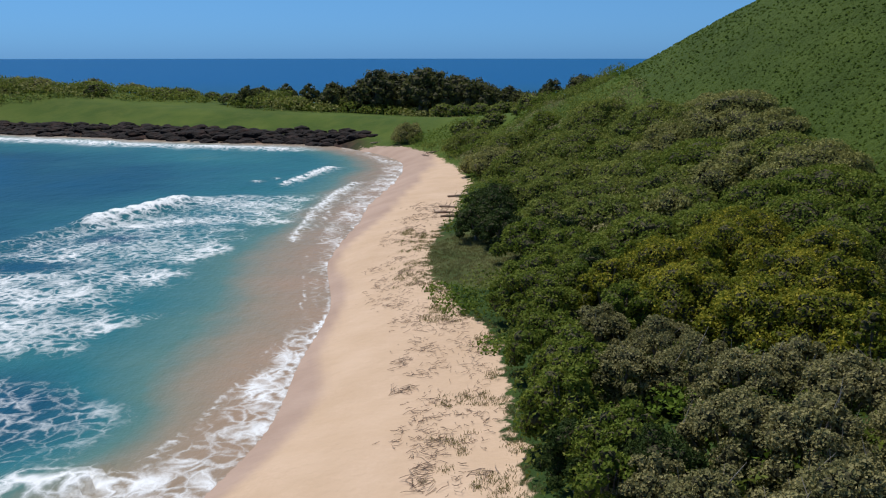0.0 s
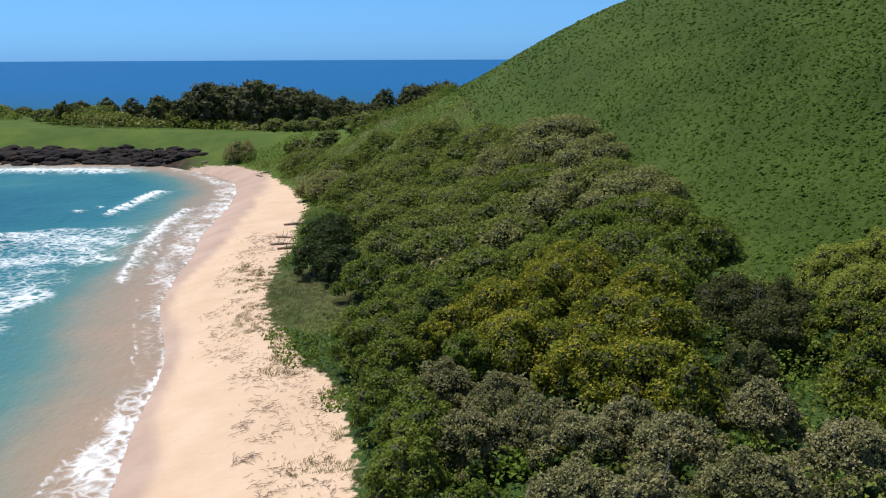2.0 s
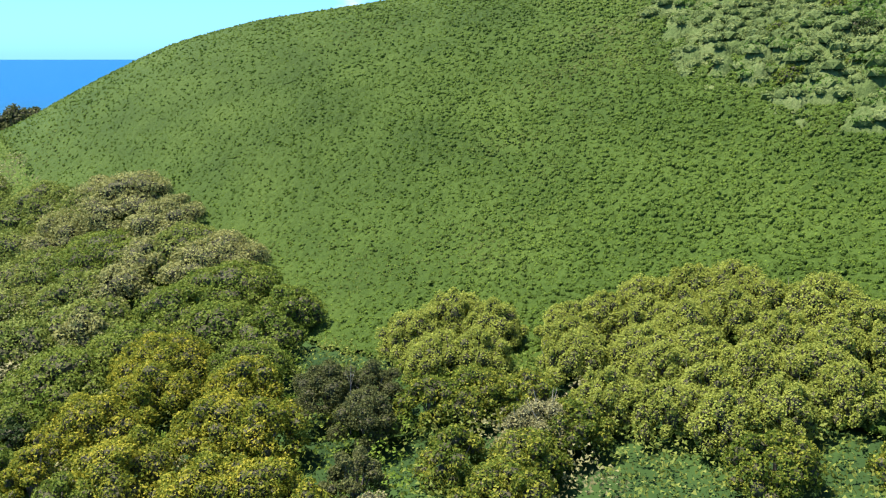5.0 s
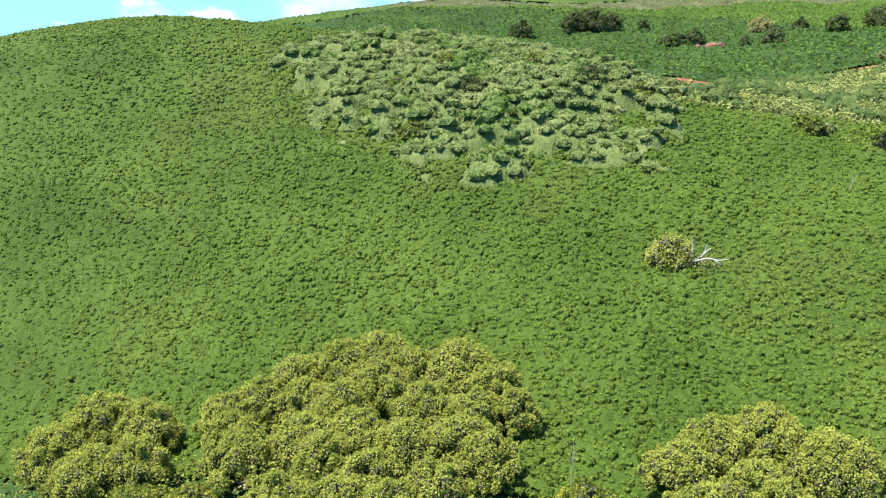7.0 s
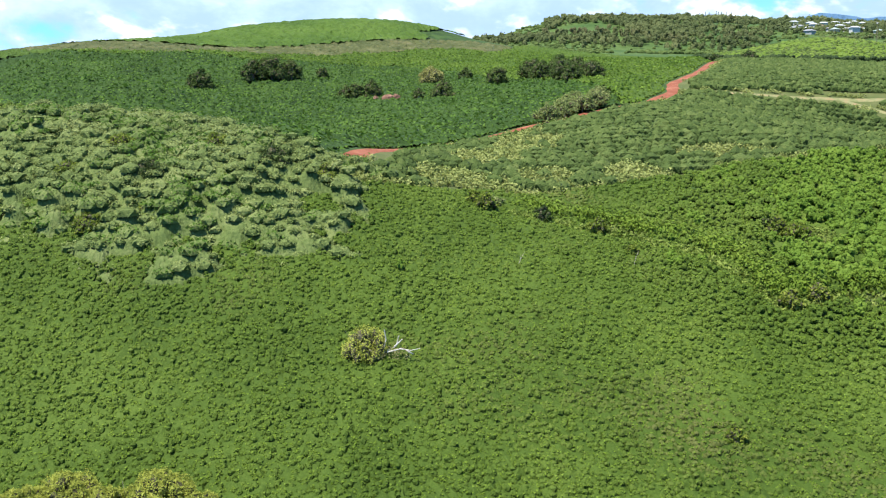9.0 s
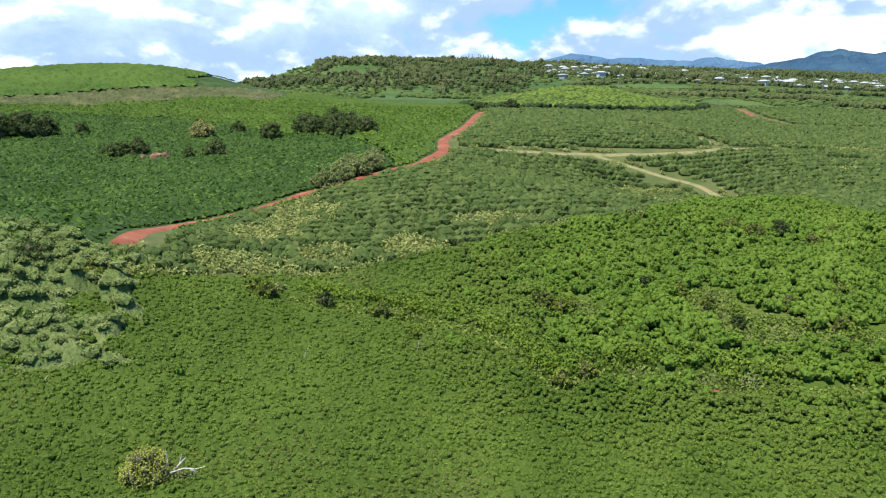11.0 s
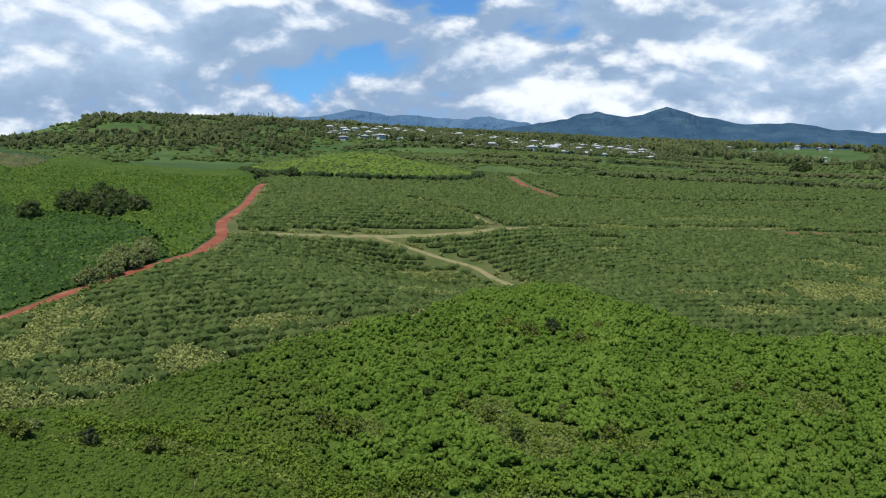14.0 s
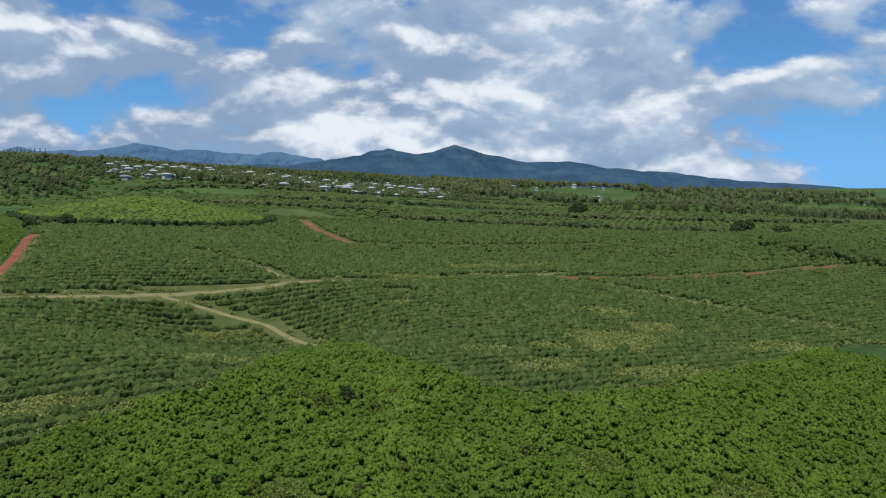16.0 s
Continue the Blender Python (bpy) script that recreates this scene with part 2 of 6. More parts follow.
LEAF = {
    "scrub": leafy("hill scrub leaves", (0.078, 0.128, 0.015), (0.119, 0.182, 0.021), (0.160, 0.225, 0.032), 14, 0.18, 0.3),
    "valley": leafy("valley scrub leaves", (0.050, 0.106, 0.016), (0.078, 0.146, 0.022), (0.112, 0.186, 0.030), 30, 0.3, 0.3),
    "lush": leafy("lush scrub leaves", (0.070, 0.126, 0.014), (0.106, 0.178, 0.021), (0.152, 0.228, 0.032), 12, 0.35, 0.3),
    "coffee": leafy("coffee leaves", (0.045, 0.076, 0.018), (0.070, 0.108, 0.026), (0.106, 0.144, 0.039), 18, 0.4, 0.3),
    "yellow": leafy("yellowing hibiscus leaves", (0.100, 0.134, 0.015), (0.185, 0.200, 0.021), (0.430, 0.370, 0.042), 2.5, 0.5, 0.35),
    "hibiscus": leafy("green hibiscus leaves", (0.070, 0.110, 0.014), (0.130, 0.165, 0.022), (0.300, 0.290, 0.038), 2.5, 0.6, 0.35),
    "green": leafy("dark glossy leaves", (0.084, 0.128, 0.018), (0.138, 0.184, 0.026), (0.215, 0.245, 0.042), 4, 0.5, 0.35),
    "olive": leafy("olive bush leaves", (0.110, 0.150, 0.026), (0.176, 0.214, 0.041), (0.262, 0.280, 0.064), 4, 0.5, 0.35),
    "kiawe": leafy("kiawe leaves", (0.205, 0.236, 0.042), (0.312, 0.342, 0.064), (0.420, 0.445, 0.092), 3.0, 0.3, 0.42),
    "grey": leafy("grey ironwood needles", (0.165, 0.165, 0.066), (0.265, 0.250, 0.106), (0.390, 0.350, 0.168), 3, 0.4, 0.3),
    "tan": leafy("tan dry bush leaves", (0.180, 0.190, 0.056), (0.270, 0.268, 0.086), (0.360, 0.345, 0.128), 3, 0.4, 0.3),
    "dark": leafy("deep green leaves", (0.022, 0.042, 0.011), (0.040, 0.066, 0.016), (0.064, 0.092, 0.023), 3, 0.5, 0.3),
    "knoll": leafy("grey-green knoll shrub leaves", (0.110, 0.155, 0.042), (0.180, 0.222, 0.068), (0.275, 0.300, 0.110), 6, 0.35, 0.3),
    "iron": leafy("ironwood crowns", (0.066, 0.078, 0.024), (0.110, 0.120, 0.038), (0.162, 0.168, 0.058), 8, 0.5, 0.3),
    "grass": leafy("dry grass blades", (0.150, 0.190, 0.050), (0.220, 0.255, 0.074), (0.300, 0.325, 0.108), 6, 0.5, 0.3),
    "clearing": leafy("clearing grass blades", (0.110, 0.165, 0.030), (0.165, 0.220, 0.044), (0.225, 0.270, 0.066), 4, 0.4, 0.3),
    "tuft": leafy("beach grass blades", (0.150, 0.150, 0.050), (0.230, 0.215, 0.085), (0.340, 0.300, 0.145), 3, 0.5, 0.3),
}
def cover(name, dark, mid, light, broad, fine, dry=None):
    """Closed leafy growth: broad drifts of colour, clump by clump shades and fine leaf relief; dry: a browner drift."""
    m = bpy.data.materials.new(name)
    m.use_nodes = True
    t = m.node_tree
    n = t.nodes.new
    bsdf = t.nodes["Principled BSDF"]
    geo = n("ShaderNodeNewGeometry")

    def noise_of(size, detail, rough=0.6):
        x = n("ShaderNodeTexNoise")
        x.inputs["Scale"].default_value, x.inputs["Detail"].default_value, x.inputs["Roughness"].default_value = 1 / size, detail, rough
        t.links.new(geo.outputs["Position"], x.inputs["Vector"])
        return x.outputs["Fac"]

    def calc(op, a, b):
        x = n("ShaderNodeMath")
        x.operation = op
        for k, v in enumerate((a, b)):
            if isinstance(v, float):
                x.inputs[k].default_value = v
            else:
                t.links.new(v, x.inputs[k])
        return x.outputs[0]

    leaves = noise_of(fine, 3, 0.7)
    fac = calc("ADD", calc("MULTIPLY", noise_of(broad, 3), 0.55), calc("MULTIPLY", leaves, 0.45))
    ramp = n("ShaderNodeValToRGB")
    e = ramp.color_ramp.elements
    e.new(0.5)
    for k, (p, col) in enumerate(((0.36, dark), (0.5, mid), (0.64, light))):
        e[k].position, e[k].color = p, (*col, 1)
    t.links.new(fac, ramp.inputs["Fac"])
    col = ramp.outputs[0]
    if dry:
        share = n("ShaderNodeMapRange")
        share.interpolation_type = "SMOOTHSTEP"
        share.inputs["From Min"].default_value, share.inputs["From Max"].default_value, share.inputs["To Max"].default_value = 0.52, 0.74, 0.8
        t.links.new(calc("ADD", calc("MULTIPLY", noise_of(broad * 1.7, 5), 0.75), calc("MULTIPLY", leaves, 0.25)), share.inputs["Value"])
        mix = n("ShaderNodeMix")
        mix.data_type = "RGBA"
        for q in mix.inputs:
            if q.name == "Factor" and q.type == "VALUE":
                t.links.new(share.outputs[0], q)
            if q.type == "RGBA" and q.name == "A":
                t.links.new(col, q)
            if q.type == "RGBA" and q.name == "B":
                q.default_value = (*dry, 1)
        col = [q for q in mix.outputs if q.type == "RGBA"][0]
    t.links.new(col, bsdf.inputs["Base Color"])
    bsdf.inputs["Roughness"].default_value, bsdf.inputs["Specular IOR Level"].default_value = 0.7, 0.1
    b = n("ShaderNodeBump")
    b.inputs["Strength"].default_value, b.inputs["Distance"].default_value = 0.9, fine * 0.5
    t.links.new(noise_of(fine * 0.7, 4, 0.7), b.inputs["Height"])
    t.links.new(b.outputs[0], bsdf.inputs["Normal"])
    return m


COFFEE_BODY = material("coffee bush bodies", [(0.034, 0.055, 0.014), (0.056, 0.084, 0.021), (0.092, 0.120, 0.034)], 1.1, 0.8, 1.0, 0.3, island=0.35, spread=0.6)
BARK = material("grey bark", [(0.13, 0.11, 0.09), (0.24, 0.21, 0.18)], 0.5, 0.9, 0.5)
DEADWOOD = material("bleached dead wood", [(0.20, 0.17, 0.14), (0.36, 0.32, 0.27)], 0.6, 0.9, 0.4)
RED_EARTH = material("red earth", [(0.140, 0.040, 0.020), (0.195, 0.062, 0.032), (0.26, 0.108, 0.060)], 4, 0.95, 0.5, 0.25)
PALE_TRACK = material("pale grassy track", [(0.085, 0.115, 0.035), (0.175, 0.170, 0.075), (0.235, 0.150, 0.080)], 2.2, 0.95, 0.5, 0.3)
LAVA = material("black lava rock", [(0.006, 0.005, 0.005), (0.014, 0.010, 0.009), (0.042, 0.020, 0.014)], 2.5, 0.9, 0.8, 0.3)


def ground_material():
    m = bpy.data.materials.new("ground")
    m.use_nodes = True
    t = m.node_tree
    n = t.nodes.new
    bsdf = t.nodes["Principled BSDF"]
    geo = n("ShaderNodeNewGeometry")

    def noise_of(size, detail=6):
        x = n("ShaderNodeTexNoise")
        x.inputs["Scale"].default_value, x.inputs["Detail"].default_value = 1 / size, detail
        t.links.new(geo.outputs["Position"], x.inputs["Vector"])
        return x.outputs["Fac"]

    def two(fac, a, b, lo=0.35, hi=0.65):
        r = n("ShaderNodeValToRGB")
        r.color_ramp.elements[0].position, r.color_ramp.elements[0].color = lo, (*a, 1)
        r.color_ramp.elements[1].position, r.color_ramp.elements[1].color = hi, (*b, 1)
        t.links.new(fac, r.inputs["Fac"])
        return r.outputs[0]

    def mixed(fac, a, b):
        x = n("ShaderNodeMix"); x.data_type = "RGBA"
        for s in x.inputs:
            if s.name == "Factor" and s.type == "VALUE":
                t.links.new(fac, s)
            if s.type == "RGBA":
                t.links.new(a if s.name == "A" else b, s)
        return [s for s in x.outputs if s.type == "RGBA"][0]

    def given(name):
        a = n("ShaderNodeAttribute")
        a.attribute_name = name
        return a.outputs["Fac"]

    sand = mixed(noise_of(0.25), two(noise_of(6), (0.515, 0.368, 0.248), (0.585, 0.430, 0.305)), two(noise_of(2.5), (0.55, 0.398, 0.272), (0.62, 0.458, 0.330)))
    wet = two(noise_of(5), (0.385, 0.275, 0.215), (0.445, 0.325, 0.258))
    sand = mixed(given("wet"), sand, wet)
    # Shade in the scrub's gaps is put into this dark ground green.
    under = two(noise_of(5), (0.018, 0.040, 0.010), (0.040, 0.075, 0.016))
    turf = mixed(noise_of(1.2), two(noise_of(18), (0.038, 0.076, 0.010), (0.078, 0.122, 0.016)), two(noise_of(5), (0.048, 0.084, 0.012), (0.094, 0.122, 0.022)))
    soil = mixed(noise_of(2.0), two(noise_of(25), (0.050, 0.074, 0.020), (0.085, 0.100, 0.032)), two(noise_of(6), (0.046, 0.068, 0.018), (0.110, 0.110, 0.042)))
    far = mixed(noise_of(40), two(noise_of(120), (0.032, 0.072, 0.016), (0.062, 0.108, 0.024)), two(noise_of(60), (0.028, 0.060, 0.015), (0.082, 0.118, 0.030)))
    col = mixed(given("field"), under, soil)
    col = mixed(given("turf"), col, turf)
    col = mixed(given("far"), col, far)
    rock = two(noise_of(1.5), (0.012, 0.010, 0.009), (0.060, 0.032, 0.024))
    col = mixed(given("rock"), col, rock)
    edge = n("ShaderNodeMath"); edge.operation = "MULTIPLY_ADD"; edge.inputs[1].default_value = 1.1
    t.links.new(noise_of(0.8, 8), edge.inputs[0])
    t.links.new(given("sand"), edge.inputs[2])
    cut = n("ShaderNodeMapRange"); cut.interpolation_type = "SMOOTHSTEP"
    cut.inputs["From Min"].default_value, cut.inputs["From Max"].default_value = 0.98, 1.14
    t.links.new(edge.outputs[0], cut.inputs["Value"])
    col = mixed(cut.outputs[0], col, sand)
    t.links.new(col, bsdf.inputs["Base Color"])
    bsdf.inputs["Roughness"].default_value = 0.92
    bsdf.inputs["Specular IOR Level"].default_value = 0.15
    b = n("ShaderNodeBump")
    b.inputs["Strength"].default_value, b.inputs["Distance"].default_value = 0.55, 0.25
    t.links.new(noise_of(0.9, 8), b.inputs["Height"])
    t.links.new(b.outputs[0], bsdf.inputs["Normal"])
    return m


def water_material():
    m = bpy.data.materials.new("sea water")
    m.use_nodes = True
    t = m.node_tree
    n = t.nodes.new
    bsdf = t.nodes["Principled BSDF"]
    geo = n("ShaderNodeNewGeometry")

    def given(name):
        a = n("ShaderNodeAttribute")
        a.attribute_name = name
        return a.outputs["Fac"]

    def noise_of(size, detail=5, rough=0.6, stretch=None, twist=0.0):
        x = n("ShaderNodeTexNoise")
        x.inputs["Scale"].default_value, x.inputs["Detail"].default_value = 1 / size, detail
        x.inputs["Roughness"].default_value, x.inputs["Distortion"].default_value = rough, twist
        if stretch:
            mp = n("ShaderNodeMapping")
            mp.inputs["Scale"].default_value = stretch
            t.links.new(geo.outputs["Position"], mp.inputs["Vector"])
            t.links.new(mp.outputs[0], x.inputs["Vector"])
        else:
            t.links.new(geo.outputs["Position"], x.inputs["Vector"])
        return x.outputs["Fac"]

    def math_(op, a, b):
        x = n("ShaderNodeMath"); x.operation = op
        for s, v in zip(x.inputs, (a, b)):
            if isinstance(v, (int, float)):
                s.default_value = v
            else:
                t.links.new(v, s)
        return x.outputs[0]

    shade = math_("ADD", given("depth"), math_("MULTIPLY", math_("SUBTRACT", noise_of(9, 4), 0.5), 0.16))
    ramp = n("ShaderNodeValToRGB")
    e = ramp.color_ramp.elements
    for k in range(5):
        e.new(0.5)
    for k, (p, col) in enumerate([(0.0, (0.33, 0.235, 0.165)), (0.09, (0.25, 0.22, 0.165)), (0.20, (0.090, 0.19, 0.175)), (0.36, (0.028, 0.15, 0.18)),
                                  (0.55, (0.012, 0.080, 0.135)), (0.78, (0.004, 0.080, 0.190)), (1.0, (0.001, 0.085, 0.235))]):
        e[k].position, e[k].color = p, (*col, 1)
    t.links.new(shade, ramp.inputs["Fac"])
    # lacy foam: the foam share is cut against two sizes of noise
    lace = n("ShaderNodeTexVoronoi")
    lace.feature = "DISTANCE_TO_EDGE"
    lace.inputs["Scale"].default_value = 0.8
    wob = n("ShaderNodeVectorMath"); wob.operation = "MULTIPLY_ADD"
    nc = n("ShaderNodeTexNoise")
    nc.inputs["Scale"].default_value, nc.inputs["Detail"].default_value = 0.45, 6
    t.links.new(geo.outputs["Position"], nc.inputs["Vector"])
    wob.inputs[1].default_value = (4.2, 4.2, 0)
    t.links.new(nc.outputs["Color"], wob.inputs[0])
    t.links.new(geo.outputs["Position"], wob.inputs[2])
    t.links.new(wob.outputs[0], lace.inputs["Vector"])
    net = math_("SUBTRACT", 1.0, math_("MULTIPLY", lace.outputs["Distance"], 2.6))
    cut = math_("ADD", math_("MULTIPLY", net, 0.42), math_("MULTIPLY", noise_of(2.0, 9, 0.74, (1.0, 0.55, 1), 0.8), 0.80))
    foam = n("ShaderNodeMapRange")
    foam.interpolation_type = "SMOOTHSTEP"
    foam.inputs["From Min"].default_value, foam.inputs["From Max"].default_value = 0.82, 1.42
    t.links.new(math_("ADD", cut, given("foam")), foam.inputs["Value"])
    mix = n("ShaderNodeMix"); mix.data_type = "RGBA"
    for s in mix.inputs:
        if s.name == "Factor" and s.type == "VALUE":
            t.links.new(foam.outputs[0], s)
        if s.type == "RGBA" and s.name == "A":
            t.links.new(ramp.outputs[0], s)
        if s.type == "RGBA" and s.name == "B":
            s.default_value = (0.80, 0.83, 0.85, 1)
    t.links.new([s for s in mix.outputs if s.type == "RGBA"][0], bsdf.inputs["Base Color"])
    rough = n("ShaderNodeMapRange")
    rough.inputs["To Min"].default_value, rough.inputs["To Max"].default_value = 0.34, 0.8
    t.links.new(foam.outputs[0], rough.inputs["Value"])
    t.links.new(rough.outputs[0], bsdf.inputs["Roughness"])
    bsdf.inputs["Specular IOR Level"].default_value = 0.05
    b1, b2 = n("ShaderNodeBump"), n("ShaderNodeBump")
    b1.inputs["Strength"].default_value, b1.inputs["Distance"].default_value = 0.9, 0.6
    b2.inputs["Strength"].default_value, b2.inputs["Distance"].default_value = 0.5, 0.12
    t.links.new(noise_of(3.2, 5, 0.6, (0.9, 0.5, 1)), b1.inputs["Height"])
    t.links.new(math_("ADD", noise_of(0.6, 4), math_("MULTIPLY", foam.outputs[0], 0.8)), b2.inputs["Height"])
    t.links.new(b1.outputs[0], b2.inputs["Normal"])
    t.links.new(b2.outputs[0], bsdf.inputs["Normal"])
    return m


GROUND, WATER = ground_material(), water_material()


# ---- mesh helpers ----
def mesh_of(name, verts, faces, mat, smooth_faces=False):
    """A mesh from arrays: verts (n, 3), faces (m, 3 or 4)."""
    me = bpy.data.meshes.new(name)
    verts, faces = np.asarray(verts, np.float32), np.asarray(faces, np.int32)
    k = faces.shape[1]
    me.vertices.add(len(verts))
    me.vertices.foreach_set("co", verts.ravel())
    me.loops.add(faces.size)
    me.loops.foreach_set("vertex_index", faces.ravel())
    me.polygons.add(len(faces))
    me.polygons.foreach_set("loop_start", np.arange(0, faces.size, k, dtype=np.int32))
    me.polygons.foreach_set("use_smooth", np.full(len(faces), smooth_faces))
    me.update(calc_edges=True)
    me.materials.append(mat)
    return me


def attribute(me, name, values):
    me.attributes.new(name, "FLOAT", "POINT").data.foreach_set("value", np.asarray(values, np.float32))


def part(name, me, parent, label=""):
    ob = new(name, me)
    ob.parent = parent
    return tagged(ob, label)


def polar_sheet(az, radii, centre):
    a, r = np.meshgrid(np.radians(az), radii)
    x, y = centre[0] + r * np.sin(a), centre[1] + r * np.cos(a)
    rows, cols = a.shape
    i = np.arange(rows * cols).reshape(rows, cols)
    faces = np.stack([i[:-1, :-1], i[1:, :-1], i[1:, 1:], i[:-1, 1:]], -1).reshape(-1, 4)[:, ::-1]
    return x.ravel(), y.ravel(), faces


def leaf_cards(rng, centres, radii, per, size, droop=0.3, low=-0.15, loose=0.4):
    """Leaf sprays on the domes of clumps: small ones are kites, larger ones triangles."""
    n = len(centres)
    c, r = np.repeat(centres, per, 0), np.repeat(radii, per, 0)
    u = rng.uniform(low, 1, n * per)
    a = rng.uniform(0, 2 * np.pi, n * per)
    s = np.sqrt(np.maximum(0, 1 - u * u))
    d = np.stack([s * np.cos(a), s * np.sin(a), u], -1)
    p = c + d * r * rng.uniform(0.72, 1.08, (n * per, 1))
    nor = d + rng.normal(0, loose, d.shape)
    nor[:, 2] += droop
    nor /= np.linalg.norm(nor, axis=1, keepdims=True)
    t1 = np.cross(nor, rng.normal(0, 1, d.shape))
    t1 /= np.linalg.norm(t1, axis=1, keepdims=True)
    t2 = np.cross(nor, t1)
    h = np.repeat(np.broadcast_to(size, (n,)), per)[:, None] * rng.uniform(0.6, 1.3, (n * per, 1)) * 0.5
    w = h * rng.uniform(0.5, 0.95, (n * per, 1))
    bow = nor * h * 0.4
    if np.mean(size) > 0.18:
        v = np.stack([p - t1 * h - bow - t2 * w * 0.5, p + t1 * h - bow - t2 * w * 0.5, p + t2 * w * 1.15], 1).reshape(-1, 3)
        return v, np.arange(len(v)).reshape(-1, 3)
    v = np.stack([p - t1 * h - bow, p + t2 * w, p + t1 * h - bow, p - t2 * w], 1).reshape(-1, 3)
    return v, np.arange(len(v)).reshape(-1, 4)


def sprays(rng, x, y, top, size, lift=0.12, loose=0.35):
    """Leaf sprays strewn evenly over a surface top(x, y), turned the way it slopes."""
    n = len(x)
    z, e = top(x, y), 0.15
    nor = np.stack([-(top(x + e, y) - z) / e, -(top(x, y + e) - z) / e, np.ones(n)], -1)
    nor /= np.linalg.norm(nor, axis=1, keepdims=True)
    nor += rng.normal(0, loose, (n, 3))
    nor /= np.linalg.norm(nor, axis=1, keepdims=True)
    t1 = np.cross(nor, rng.normal(0, 1, (n, 3)))
    t1 /= np.linalg.norm(t1, axis=1, keepdims=True)
    t2 = np.cross(nor, t1)
    h = (size * rng.uniform(0.65, 1.3, n) * 0.5)[:, None]
    w = h * rng.uniform(0.6, 1.0, (n, 1))
    p = np.stack([x, y, z + rng.uniform(-lift, lift, n)], -1)
    bow = nor * h * 0.3
    v = np.stack([p - t1 * h - bow - t2 * w * 0.5, p + t1 * h - bow - t2 * w * 0.5, p + t2 * w * 1.15], 1).reshape(-1, 3)
    return v, np.arange(len(v)).reshape(-1, 3)


def lumps_at(x, y, cell, seed):
    """The nearest of a jittered field of clumps: how far off, and the clump's own number from 0 to 1."""
    ix, iy = np.floor(x / cell), np.floor(y / cell)
    best, own = np.full(len(x), 99.0), np.zeros(len(x))
    for ox in (-1, 0, 1):
        for oy in (-1, 0, 1):
            kx, ky = ix + ox, iy + oy
            px = (kx + 0.5 + 0.75 * (hashed(kx, ky, seed) - 0.5)) * cell
            py = (ky + 0.5 + 0.75 * (hashed(kx, ky, seed + 3) - 0.5)) * cell
            q = np.hypot(x - px, y - py)
            own = np.where(q < best, hashed(kx, ky, seed + 7), own)
            best = np.minimum(best, q)
    return best, own


def mounds(x, y, cell, seed, reach=0.66):
    """Rounded clumps, from 0 between them to 1 on top."""
    d, own = lumps_at(x, y, cell, seed)
    return np.maximum(0, 1 - (d / (reach * cell)) ** 2) * (0.65 + 0.45 * own)


def domes(x, y, cell, seed, reach=0.6):
    """Steep round clumps with dark hollows between them."""
    d, own = lumps_at(x, y, cell, seed)
    return np.sqrt(np.maximum(0, 1 - (d / (reach * cell * (0.8 + 0.4 * own))) ** 2)) * (0.55 + 0.6 * own)


def canopy(name, x0, x1, y0, y1, step, keep, top, mat, label, rough=0.07):
    """A closed cover of rounded clumps whose surface is top(x, y), where keep(x, y) holds."""
    nx, ny = int((x1 - x0) / step), int((y1 - y0) / step)
    x, y = np.meshgrid(x0 + np.arange(nx) * step, y0 + np.arange(ny) * step)
    x, y = x.ravel(), y.ravel()
    x, y = x + rng.uniform(-0.3, 0.3, len(x)) * step, y + rng.uniform(-0.3, 0.3, len(y)) * step
    ok = keep(x, y).reshape(ny, nx)
    i = np.arange(nx * ny).reshape(ny, nx)
    all4 = ok[:-1, :-1] & ok[1:, :-1] & ok[1:, 1:] & ok[:-1, 1:]
    f = np.stack([i[:-1, :-1], i[:-1, 1:], i[1:, 1:], i[1:, :-1]], -1)[all4]
    used = np.unique(f)
    new_i = np.zeros(nx * ny, int)
    new_i[used] = np.arange(len(used))
    x, y = x[used], y[used]
    z = top(x, y) + rng.uniform(-rough, rough, len(x))
    return tagged(new(name, mesh_of(name, np.stack([x, y, z], -1), new_i[f], mat)), label, "shrubs", kind="stuff")


def stuff(name, v, f, mat, label, category):
    return tagged(new(name, mesh_of(name, v, f, mat)), label, category, kind="stuff")


def joined(pieces):
    vs, fs, k = [], [], 0
    for v, f in pieces:
        vs.append(v)
        fs.append(f + k)
        k += len(v)
    return np.concatenate(vs), np.concatenate(fs)


def bush_bodies(rng, c, r):
    """Low knobbly domes: the leafy bodies of small bushes and far trees."""
    n = len(c)
    a = np.arange(5) * 2 * np.pi / 5
    ring = [np.stack([np.cos(a + o) * w, np.sin(a + o) * w, np.full(5, z)], -1) for o, w, z in ((0, 0.88, -0.45), (0.6, 0.80, 0.35))]
    unit = np.concatenate(ring + [np.array([[0, 0, 0.9]])])
    v = c[:, None, :] + unit[None] * r[:, None, :] * rng.uniform(0.72, 1.2, (n, 11, 1))
    tri = [(k, (k + 1) % 5, 5 + k) for k in range(5)] + [((k + 1) % 5, 5 + (k + 1) % 5, 5 + k) for k in range(5)] + [(5 + k, 5 + (k + 1) % 5, 10) for k in range(5)]
    f = (np.array(tri)[None] + 11 * np.arange(n)[:, None, None]).reshape(-1, 3)
    return v.reshape(-1, 3), f


